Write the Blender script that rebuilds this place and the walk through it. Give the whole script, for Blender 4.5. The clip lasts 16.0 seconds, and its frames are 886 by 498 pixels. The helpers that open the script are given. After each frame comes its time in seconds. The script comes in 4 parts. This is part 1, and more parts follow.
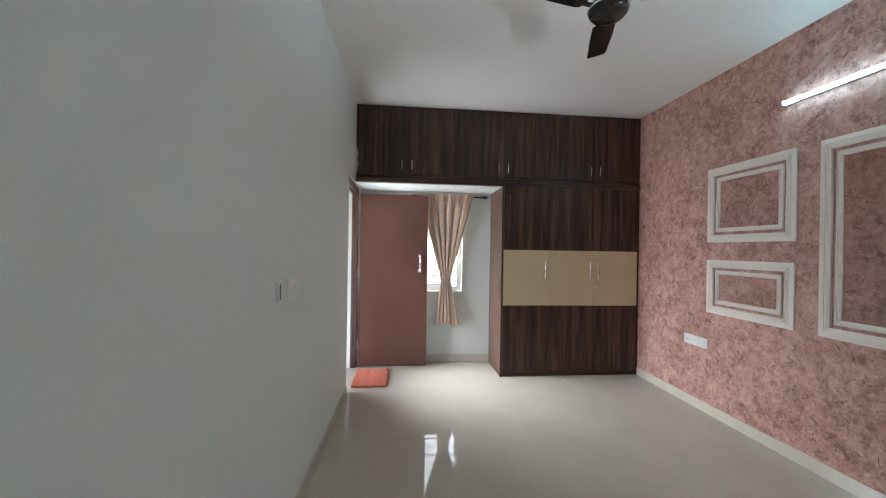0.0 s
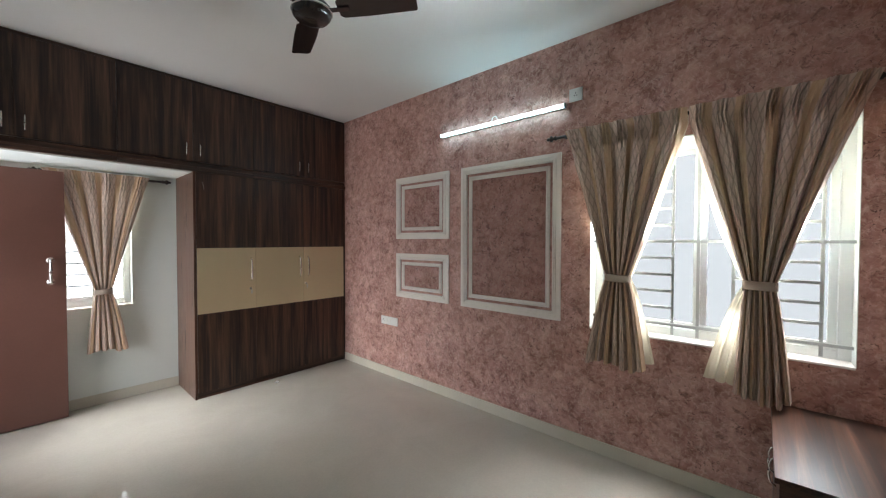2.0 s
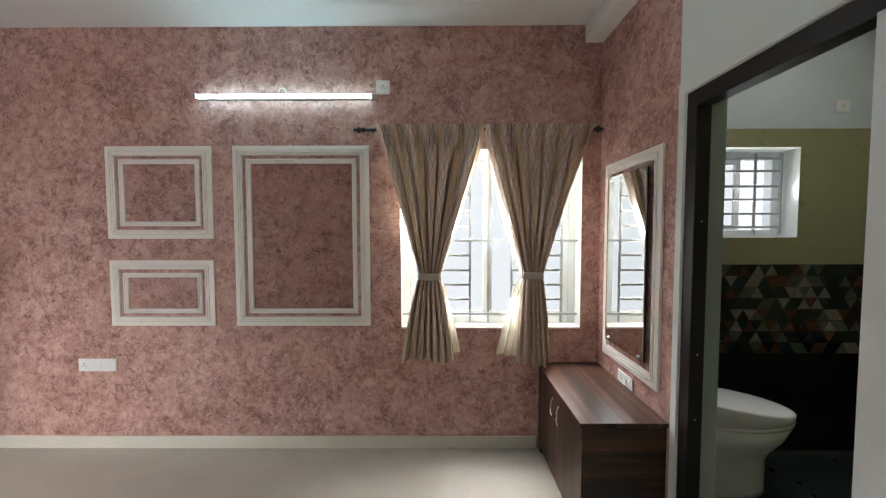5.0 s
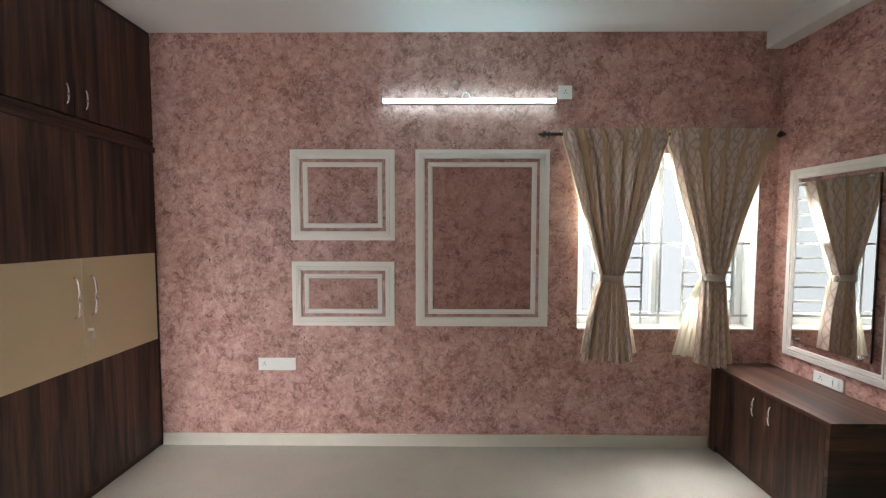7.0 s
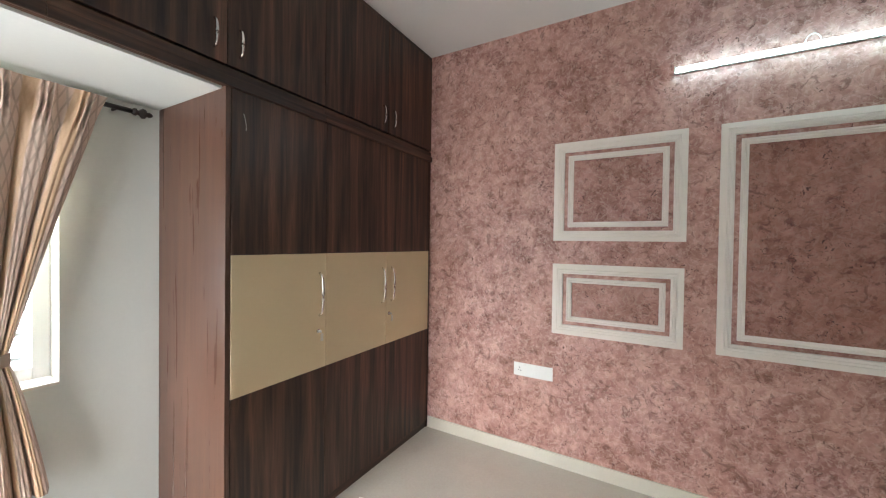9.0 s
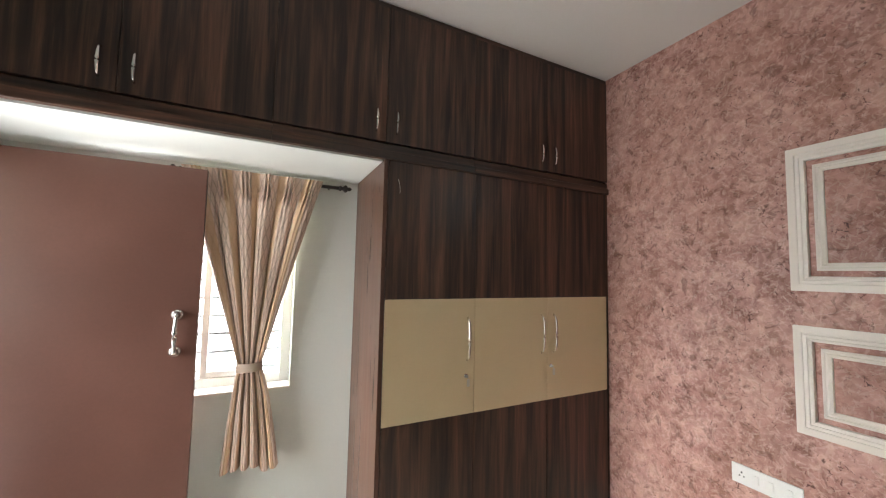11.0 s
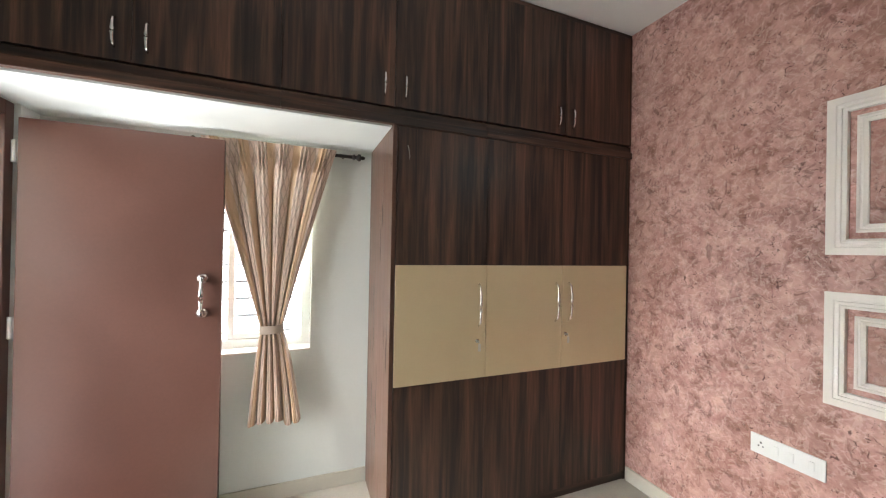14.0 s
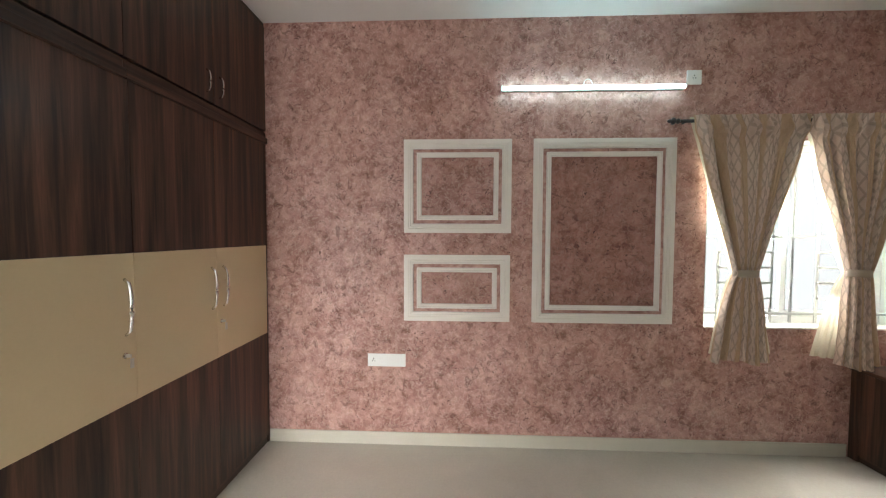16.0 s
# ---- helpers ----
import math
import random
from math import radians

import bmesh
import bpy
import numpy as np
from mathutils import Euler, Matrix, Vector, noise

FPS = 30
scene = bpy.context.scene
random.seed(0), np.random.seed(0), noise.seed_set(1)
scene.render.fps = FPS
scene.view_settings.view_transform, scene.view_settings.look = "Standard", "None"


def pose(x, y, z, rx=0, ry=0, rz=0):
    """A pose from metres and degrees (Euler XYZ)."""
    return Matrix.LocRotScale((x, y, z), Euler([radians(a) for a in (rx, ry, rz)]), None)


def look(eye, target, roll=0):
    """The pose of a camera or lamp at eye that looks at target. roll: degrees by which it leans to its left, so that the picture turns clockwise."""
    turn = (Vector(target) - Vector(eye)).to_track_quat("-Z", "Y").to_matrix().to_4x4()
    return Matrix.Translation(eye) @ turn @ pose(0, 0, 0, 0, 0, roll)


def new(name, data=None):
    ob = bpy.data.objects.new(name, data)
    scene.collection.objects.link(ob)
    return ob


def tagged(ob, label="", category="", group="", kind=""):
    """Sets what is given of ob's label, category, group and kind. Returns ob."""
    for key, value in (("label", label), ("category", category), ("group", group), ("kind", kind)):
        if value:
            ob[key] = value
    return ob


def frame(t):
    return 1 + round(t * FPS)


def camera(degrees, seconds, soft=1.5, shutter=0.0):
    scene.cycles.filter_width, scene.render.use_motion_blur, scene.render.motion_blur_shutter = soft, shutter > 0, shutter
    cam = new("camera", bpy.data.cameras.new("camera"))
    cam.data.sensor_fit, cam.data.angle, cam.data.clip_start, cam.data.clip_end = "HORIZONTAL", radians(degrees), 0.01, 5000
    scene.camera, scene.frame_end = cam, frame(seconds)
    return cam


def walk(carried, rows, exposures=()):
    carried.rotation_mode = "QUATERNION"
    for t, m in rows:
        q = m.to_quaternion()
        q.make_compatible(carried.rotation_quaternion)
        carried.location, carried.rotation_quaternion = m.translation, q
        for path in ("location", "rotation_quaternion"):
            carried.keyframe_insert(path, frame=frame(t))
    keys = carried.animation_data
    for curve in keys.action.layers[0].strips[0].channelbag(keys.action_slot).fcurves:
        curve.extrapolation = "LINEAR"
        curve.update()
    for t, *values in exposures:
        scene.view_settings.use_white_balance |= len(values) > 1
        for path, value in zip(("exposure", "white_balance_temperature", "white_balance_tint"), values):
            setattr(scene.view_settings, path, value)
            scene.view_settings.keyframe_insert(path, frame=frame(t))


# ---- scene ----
cam = camera(101.1, 16.0, soft=1.2)
SKY, DAY, TUBE = 0.055, 0.13, 2.3
DOOR_W, DOWN_W, EAST_W, NORTH_W, BATH_W = 1.7, 1.3, 4.2, 14.0, 0.36
PATH = [
    (0, (0.107, 0.5, 1.435), (0.298, 2.491, 1.435), 0.9),
    (0.5, (0.132, 0.524, 1.446), (0.618, 2.464, 1.431), 0.8),
    (1, (0.126, 0.538, 1.476), (0.956, 2.357, 1.448), 0.5),
    (1.5, (0.129, 0.534, 1.48), (1.3, 2.155, 1.452), 0.3),
    (2, (0.135, 0.533, 1.512), (1.638, 1.852, 1.467), 0.1),
    (2.5, (0.143, 0.536, 1.521), (1.861, 1.558, 1.469), 0.0),
    (3, (0.22, 0.603, 1.531), (2.096, 1.291, 1.459), -0.5),
    (3.2, (0.242, 0.672, 1.546), (2.173, 1.189, 1.469), -0.2),
    (5.3, (0.186, 1.29, 1.591), (2.183, 1.298, 1.496), -0.1),
    (5.5, (0.169, 1.407, 1.601), (2.166, 1.418, 1.505), -0.1),
    (6, (0.14, 1.739, 1.582), (2.138, 1.747, 1.492), -0.0),
    (6.5, (0.168, 2.071, 1.597), (2.166, 2.083, 1.505), 0.1),
    (7, (0.156, 2.422, 1.598), (2.153, 2.437, 1.5), 0.1),
    (7.5, (0.189, 2.746, 1.584), (2.187, 2.767, 1.497), 0.2),
    (8, (0.168, 3.057, 1.576), (2.166, 3.102, 1.504), 0.2),
    (8.5, (0.208, 3.077, 1.585), (2.151, 3.545, 1.515), -0.0),
    (9, (0.278, 2.954, 1.502), (2.011, 3.953, 1.471), 0.8),
    (9.5, (0.456, 2.914, 1.499), (1.809, 4.386, 1.462), 1.0),
    (9.7, (0.539, 2.902, 1.519), (1.751, 4.493, 1.466), 0.8),
    (11.8, (0.629, 2.692, 1.607), (1.328, 4.552, 1.836), 1.5),
    (12, (0.604, 2.695, 1.621), (1.207, 4.586, 1.863), 1.5),
    (12.5, (0.601, 2.693, 1.621), (1.033, 4.626, 1.899), 1.4),
    (13, (0.659, 2.694, 1.572), (1.107, 4.622, 1.86), 1.2),
    (13.5, (0.709, 2.701, 1.533), (1.315, 4.6, 1.694), 1.3),
    (14, (0.714, 2.709, 1.517), (1.457, 4.566, 1.525), 1.1),
    (14.5, (0.595, 2.705, 1.526), (1.555, 4.459, 1.497), 1.1),
    (15, (0.392, 2.736, 1.505), (1.754, 4.2, 1.472), 0.9),
    (15.5, (0.244, 2.867, 1.494), (2.038, 3.749, 1.44), 0.7),
    (16, (0.229, 3.155, 1.521), (2.225, 3.24, 1.44), 0.2),
]
EXPOSURES = [(0, 3.18, 6050, 9), (1, 3.17, 6150, 9), (1.5, 2.98, 6300, 9), (2, 2.90, 6350, 10), (3, 2.97, 6350, 10), (5.3, 3.08, 6500, 11), (7.8, 3.12, 6500, 11), (8.5, 3.30, 6500, 11), (9, 3.48, 6500, 10), (9.6, 3.10, 6700, 11), (12, 3.54, 6800, 10), (12.5, 3.38, 6800, 10), (13.5, 3.52, 6650, 9), (14.3, 3.62, 6600, 9), (15.2, 3.33, 6700, 10), (16, 3.27, 6750, 9)]
walk(cam, [(t, look(eye, target, roll)) for t, eye, target, roll in PATH], EXPOSURES)

# ---- sky, sun and large lights ----
world = bpy.data.worlds.new("sky")
scene.world = world
world.use_nodes = True
wn = world.node_tree.nodes
sky = wn.new("ShaderNodeTexSky")
sky.sky_type = "NISHITA"
sky.sun_disc = False
sky.sun_elevation = radians(52)
sky.sun_rotation = radians(200)
sky.dust_density = 1.5
world.node_tree.links.new(sky.outputs[0], wn["Background"].inputs[0])
wn["Background"].inputs[1].default_value = SKY
sun = new("sun", bpy.data.lights.new("sun", "SUN"))
sun.data.energy, sun.data.angle, sun.data.color = 0.5, radians(12), (1.0, 0.95, 0.87)
sun.matrix_world = look((-6, -14, 19), (0, 0, 0))


def sky_light(name, at, heading, wide, high, watts, spread, tint=(0.96, 0.98, 1.0)):
    """Daylight that falls in through an opening from the sky above."""
    lamp = new(name, bpy.data.lights.new(name, "AREA"))
    lamp.data.shape, lamp.data.size, lamp.data.size_y = "RECTANGLE", wide, high
    lamp.data.energy, lamp.data.spread, lamp.data.color = watts, radians(spread), tint
    lamp.matrix_world = look(at, Vector(at) + Vector(heading))


sky_light("door_daylight", (-0.61, 4.555, 1.06), (1, 0.0, -0.05), 0.68, 1.95, DOOR_W, 100)
sky_light("door_daylight", (-0.61, 4.555, 1.50), (1, -0.30, -0.75), 0.66, 0.30, DOWN_W, 68)
sky_light("door_ground_light", (-0.61, 4.50, 1.35), (1, -0.1, 1.0), 0.50, 0.20, DOWN_W * 0.25, 80)
# open sky above each window and the bright ground below it, both outside the glass
sky_light("window_daylight", (3.20, 0.82, 2.62), (-0.8, 0.15, -1), 1.5, 0.40, EAST_W * 1.6, 150)
sky_light("window_ground_light", (3.20, 0.82, 0.42), (-0.8, 0.25, 1), 1.5, 0.40, EAST_W * 1.0, 130, (0.84, 0.96, 1.0))
for z in (1.15, 1.47, 1.79, 2.11):
    sky_light("window_daylight", (2.86, 0.84, z), (-1, 0, -1.25), 1.2, 0.06, EAST_W / 7, 82)
for y in (0.36, 0.68, 1.00, 1.32):
    sky_light("window_ground_light", (2.875, y, 1.50), (-1, 0.6, 1.15), 0.24, 0.06, EAST_W * 0.25, 68, (0.82, 0.96, 1.0))
sky_light("alcove_daylight", (0.34, 5.54, 2.50), (0.1, -0.8, -1), 1.1, 0.36, NORTH_W, 150)
sky_light("bathroom_daylight", (2.875, -1.05, 1.95), (-1, 0, -1.15), 0.5, 0.12, BATH_W, 80)
sky_light("bathroom_bounce", (2.875, -1.05, 1.75), (-1, 0, 1.25), 0.5, 0.12, BATH_W * 3, 70)


# ---- materials ----
def nodes_of(name, rough=0.5, metal=0.0, spec=0.5):
    m = bpy.data.materials.new(name)
    m.use_nodes = True
    t = m.node_tree
    b = t.nodes["Principled BSDF"]
    b.inputs["Roughness"].default_value = rough
    b.inputs["Metallic"].default_value = metal
    b.inputs["Specular IOR Level"].default_value = spec
    return m, t, b


def place(t, scale=(1, 1, 1), turn=(0, 0, 0), jitter=False):
    """World position, scaled; jitter shifts each object's grain."""
    g = t.nodes.new("ShaderNodeNewGeometry")
    mp = t.nodes.new("ShaderNodeMapping")
    mp.inputs["Scale"].default_value = scale
    mp.inputs["Rotation"].default_value = [radians(a) for a in turn]
    out = g.outputs["Position"]
    if jitter:
        oi = t.nodes.new("ShaderNodeObjectInfo")
        mul = t.nodes.new("ShaderNodeMath")
        mul.operation = "MULTIPLY"
        mul.inputs[1].default_value = 7.3
        t.links.new(oi.outputs["Random"], mul.inputs[0])
        add = t.nodes.new("ShaderNodeVectorMath")
        t.links.new(out, add.inputs[0])
        t.links.new(mul.outputs[0], add.inputs[1])
        out = add.outputs[0]
    t.links.new(out, mp.inputs["Vector"])
    return mp.outputs[0]


def noise_of(t, vec, scale, detail=4.0, rough=0.55, distort=0.0):
    n = t.nodes.new("ShaderNodeTexNoise")
    n.inputs["Scale"].default_value = scale
    n.inputs["Detail"].default_value = detail
    n.inputs["Roughness"].default_value = rough
    n.inputs["Distortion"].default_value = distort
    t.links.new(vec, n.inputs["Vector"])
    return n.outputs["Fac"]


def ramp(t, fac, *stops):
    r = t.nodes.new("ShaderNodeValToRGB")
    while len(r.color_ramp.elements) < len(stops):
        r.color_ramp.elements.new(0.5)
    for e, (p, c) in zip(r.color_ramp.elements, stops):
        e.position = p
        e.color = (*c, 1) if len(c) == 3 else c
    t.links.new(fac, r.inputs[0])
    return r.outputs[0]


def mix(t, fac, a, b, how="MIX"):
    n = t.nodes.new("ShaderNodeMix")
    n.data_type, n.blend_type = "RGBA", how
    for sock, v in ((n.inputs[0], fac), (n.inputs[6], a), (n.inputs[7], b)):
        if isinstance(v, (int, float)):
            sock.default_value = v
        elif isinstance(v, tuple):
            sock.default_value = (*v, 1)
        else:
            t.links.new(v, sock)
    return n.outputs[2]


def bump(t, b, height, strength=0.2, distance=0.002):
    n = t.nodes.new("ShaderNodeBump")
    n.inputs["Strength"].default_value = strength
    n.inputs["Distance"].default_value = distance
    t.links.new(height, n.inputs["Height"])
    t.links.new(n.outputs[0], b.inputs["Normal"])


def plain(name, c, rough=0.5, metal=0.0, vary=0.08, scale=6.0, grain=80.0, relief=0.1, spec=0.5):
    """A painted, cast or moulded surface with slight unevenness at two scales."""
    m, t, b = nodes_of(name, rough, metal, spec)
    v = place(t)
    big, fine = noise_of(t, v, scale, 3), noise_of(t, v, grain, 3)
    lo, hi = tuple(k * (1 - vary) for k in c), tuple(min(1, k * (1 + vary)) for k in c)
    t.links.new(mix(t, 0.35, ramp(t, big, (0.3, lo), (0.7, hi)), ramp(t, fine, (0.3, lo), (0.7, hi))), b.inputs["Base Color"])
    t.links.new(ramp(t, big, (0.2, (rough * 0.85,) * 3), (0.8, (min(1, rough * 1.15),) * 3)), b.inputs["Roughness"])
    if relief:
        bump(t, b, fine, relief, 0.001)
    return m


def laminate(name, stops, rough=0.34, along="z", fine=1.0):
    """Printed wood laminate, its grain along one axis."""
    m, t, b = nodes_of(name, rough, 0.0, 0.4)
    st = {"z": (1, 1, 0.045), "x": (0.045, 1, 1), "y": (1, 0.045, 1)}[along]
    v = place(t, st, jitter=True)
    broad = noise_of(t, v, 17 * fine, 3, 0.5, 0.5)
    streak = noise_of(t, v, 36 * fine, 4, 0.6, 0.6)
    hair = noise_of(t, v, 210 * fine, 3, 0.6)
    col = mix(t, 0.42, ramp(t, broad, *stops), ramp(t, streak, *stops))
    col = mix(t, ramp(t, hair, (0.45, (0, 0, 0)), (0.75, (0.32,) * 3)), col, stops[0][1])
    t.links.new(col, b.inputs["Base Color"])
    t.links.new(ramp(t, streak, (0.3, (rough * 0.85,) * 3), (0.7, (rough * 1.2,) * 3)), b.inputs["Roughness"])
    bump(t, b, hair, 0.12, 0.0006)
    return m


def texture_paint(name, rose, flake, light, deep):
    """Rag-and-trowel rose wall: cloudy patches, torn flakes, pale strokes and dark flecks."""
    m, t, b = nodes_of(name, 0.5, 0.0, 0.35)
    v = place(t)
    warp = t.nodes.new("ShaderNodeTexNoise")
    warp.inputs["Scale"].default_value = 16.0
    warp.inputs["Detail"].default_value = 3.0
    t.links.new(v, warp.inputs["Vector"])
    push = t.nodes.new("ShaderNodeVectorMath")
    push.operation = "MULTIPLY_ADD"
    push.inputs[1].default_value = (0.085, 0.085, 0.085)
    t.links.new(warp.outputs["Color"], push.inputs[0])
    t.links.new(v, push.inputs[2])

    def flakes(scale):
        n = t.nodes.new("ShaderNodeTexVoronoi")
        n.inputs["Scale"].default_value = scale
        t.links.new(push.outputs[0], n.inputs["Vector"])
        sep = t.nodes.new("ShaderNodeSeparateColor")
        t.links.new(n.outputs["Color"], sep.inputs[0])
        return sep.outputs[0]

    cloud = noise_of(t, v, 4.0, 3, 0.6, 1.0)
    patch = noise_of(t, v, 13.0, 4, 0.6, 1.8)
    big, small = flakes(15.0), flakes(27.0)
    base = mix(t, 0.60, ramp(t, patch, *rose), ramp(t, big, *flake))
    base = mix(t, 0.38, base, ramp(t, small, *flake))
    base = mix(t, 0.12, base, ramp(t, flakes(52.0), *flake))
    base = mix(t, 0.28, base, ramp(t, cloud, *rose))
    # short pale trowel dabs in three directions
    for turn, size in (((25, 0, 0), 1.0), ((-40, 20, 0), 1.23), ((80, -15, 10), 0.9)):
        vs = place(t, (1, 1, 1), turn)
        mp = t.nodes.new("ShaderNodeMapping")
        mp.inputs["Scale"].default_value = (26 * size, 22 * size, 58 * size)
        t.links.new(vs, mp.inputs["Vector"])
        s = noise_of(t, mp.outputs[0], 1.0, 2, 0.5, 0.7)
        base = mix(t, ramp(t, s, (0.59, (0, 0, 0)), (0.64, (0.32,) * 3)), base, light)
    # ochre and mauve drift
    base = mix(t, ramp(t, noise_of(t, v, 1.3, 2), (0.40, (0, 0, 0)), (0.62, (0.22,) * 3)), base, tuple(k * f for k, f in zip(rose[1][1], (0.92, 0.95, 0.70))))
    # brown smudges in clumps
    smudge = noise_of(t, v, 15.0, 4, 0.6, 1.4)
    base = mix(t, ramp(t, smudge, (0.575, (0, 0, 0)), (0.66, (0.55,) * 3)), base, tuple(0.75 * k for k in rose[0][1]))
    fleck = noise_of(t, v, 34.0, 4, 0.6, 1.6)
    where = noise_of(t, v, 6.0, 2)
    dark = mix(t, 1.0, ramp(t, fleck, (0.605, (0, 0, 0)), (0.65, (0.85,) * 3)), ramp(t, where, (0.40, (0, 0, 0)), (0.60, (1, 1, 1))), "MULTIPLY")
    t.links.new(mix(t, dark, base, deep), b.inputs["Base Color"])
    t.links.new(ramp(t, patch, (0.3, (0.40,) * 3), (0.7, (0.62,) * 3)), b.inputs["Roughness"])
    bump(t, b, mix(t, 0.5, patch, small), 0.7, 0.005)
    return m


def polished_tile():
    m, t, b = nodes_of("polished_vitrified_tile", 0.07, 0.0, 0.5)
    v = place(t)
    cloud, speck = noise_of(t, v, 2.2, 4, 0.6, 0.8), noise_of(t, v, 60, 4, 0.6)
    c = FLOOR
    lo, hi = tuple(k * 0.9 for k in c), tuple(k * 1.06 for k in c)
    t.links.new(mix(t, 0.4, ramp(t, cloud, (0.3, lo), (0.7, hi)), ramp(t, speck, (0.3, lo), (0.7, hi))), b.inputs["Base Color"])
    t.links.new(ramp(t, cloud, (0.3, (0.008,) * 3), (0.75, (0.022,) * 3)), b.inputs["Roughness"])
    bump(t, b, noise_of(t, v, 3.0, 1), 0.005, 0.004)
    return m


def fabric():
    """Woven curtain cloth: patterned beige stripes between plain gold ones."""
    m, t, b = nodes_of("curtain_cloth", 0.52, 0.0, 0.35)
    uv = t.nodes.new("ShaderNodeUVMap")
    uv.uv_map = "cloth"
    sep = t.nodes.new("ShaderNodeSeparateXYZ")
    t.links.new(uv.outputs[0], sep.inputs[0])

    def mth(op, a, c=None):
        n = t.nodes.new("ShaderNodeMath")
        n.operation = op
        for s, val in zip(n.inputs, (a, c)):
            if isinstance(val, (int, float)):
                s.default_value = val
            elif val is not None:
                t.links.new(val, s)
        return n.outputs[0]

    x, y = sep.outputs[0], sep.outputs[1]
    # diamond lattice
    p = mth("ABSOLUTE", mth("SUBTRACT", mth("FRACT", mth("MULTIPLY", mth("ADD", x, mth("MULTIPLY", y, 0.62)), 15.0)), 0.5))
    q = mth("ABSOLUTE", mth("SUBTRACT", mth("FRACT", mth("MULTIPLY", mth("SUBTRACT", x, mth("MULTIPLY", y, 0.62)), 15.0)), 0.5))
    line = ramp(t, mth("MINIMUM", p, q), (0.07, (1, 1, 1)), (0.15, (0, 0, 0)))
    wob = noise_of(t, uv.outputs[0], 5.0, 3)
    stripe = mth("SINE", mth("ADD", mth("MULTIPLY", x, 21.0), mth("MULTIPLY", wob, 1.2)))
    gold = ramp(t, mth("ADD", mth("MULTIPLY", stripe, 0.5), 0.5), (0.68, (0, 0, 0)), (0.82, (1, 1, 1)))
    beige = mix(t, mth("MULTIPLY", line, 0.7), CLOTH, CLOTH_LINE)
    weave = noise_of(t, uv.outputs[0], 260.0, 2)
    col = mix(t, mix(t, 0.8, (0, 0, 0), gold), beige, CLOTH_GOLD)
    col = mix(t, 0.25, col, ramp(t, weave, (0.3, (0.34, 0.26, 0.20)), (0.7, (0.62, 0.50, 0.41))))
    t.links.new(col, b.inputs["Base Color"])
    bump(t, b, weave, 0.15, 0.001)
    return m


def see_through(name, c, share):
    """Thin cloth that passes part of the light, spread out."""
    m, t, b = nodes_of(name, 0.6)
    b.inputs["Base Color"].default_value = (*c, 1)
    tr = t.nodes.new("ShaderNodeBsdfTranslucent")
    tr.inputs[0].default_value = (*c, 1)
    ms = t.nodes.new("ShaderNodeMixShader")
    ms.inputs[0].default_value = share
    t.links.new(b.outputs[0], ms.inputs[1])
    t.links.new(tr.outputs[0], ms.inputs[2])
    t.links.new(ms.outputs[0], t.nodes["Material Output"].inputs[0])
    return m


def glow(name, c, strength, base=1.0):
    m, t, b = nodes_of(name, 0.9)
    b.inputs["Base Color"].default_value = (*(k * base for k in c), 1)
    b.inputs["Emission Color"].default_value = (*c, 1)
    b.inputs["Emission Strength"].default_value = strength
    return m


def clear_glass():
    m, t, b = nodes_of("clear_glass", 0.02)
    b.inputs["Transmission Weight"].default_value = 1.0
    b.inputs["IOR"].default_value = 1.03
    return m


def triangle_tile():
    """Glazed tiles in brown, grey and dark green; each triangle its own shade."""
    m, t, b = nodes_of("glazed_triangle", 0.25)
    oi = t.nodes.new("ShaderNodeNewGeometry")
    r = t.nodes.new("ShaderNodeValToRGB")
    r.color_ramp.interpolation = "CONSTANT"
    cols = ((0.0, (0.010, 0.014, 0.012)), (0.26, (0.035, 0.022, 0.012)), (0.42, (0.10, 0.05, 0.025)), (0.55, (0.02, 0.035, 0.03)), (0.72, (0.22, 0.20, 0.16)), (0.86, (0.10, 0.11, 0.08)))
    while len(r.color_ramp.elements) < len(cols):
        r.color_ramp.elements.new(0.9)
    for e, (p, c) in zip(r.color_ramp.elements, cols):
        e.position, e.color = p, (*c, 1)
    t.links.new(oi.outputs["Random Per Island"], r.inputs[0])
    n = noise_of(t, place(t), 40.0, 4, 0.6, 1.0)
    t.links.new(mix(t, 0.6, r.outputs[0], ramp(t, n, (0.3, (0.25,) * 3), (0.7, (1, 1, 1))), "MULTIPLY"), b.inputs["Base Color"])
    return m


ROSE = ((0.40, (0.185, 0.071, 0.056)), (0.49, (0.485, 0.244, 0.213)), (0.58, (0.715, 0.442, 0.388)))
FLAKE = ((0.08, (0.210, 0.086, 0.068)), (0.45, (0.485, 0.246, 0.216)), (0.92, (0.730, 0.459, 0.403)))
ROSE_LIGHT, ROSE_DARK = (0.79, 0.565, 0.50), (0.095, 0.038, 0.030)
FLOOR = (0.52, 0.48, 0.41)
CLOTH, CLOTH_LINE, CLOTH_GOLD = (0.73, 0.56, 0.475), (0.40, 0.295, 0.24), (0.56, 0.345, 0.18)

M_WHITE = plain("white_wall_paint", (0.74, 0.775, 0.745), 0.6, vary=0.03, scale=1.5)
M_CEIL = plain("white_ceiling_paint", (0.82, 0.80, 0.77), 0.7, vary=0.03, scale=1.2)
M_ROSE = texture_paint("rose_texture_paint", ROSE, FLAKE, ROSE_LIGHT, ROSE_DARK)


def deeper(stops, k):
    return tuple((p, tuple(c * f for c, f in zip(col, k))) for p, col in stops)


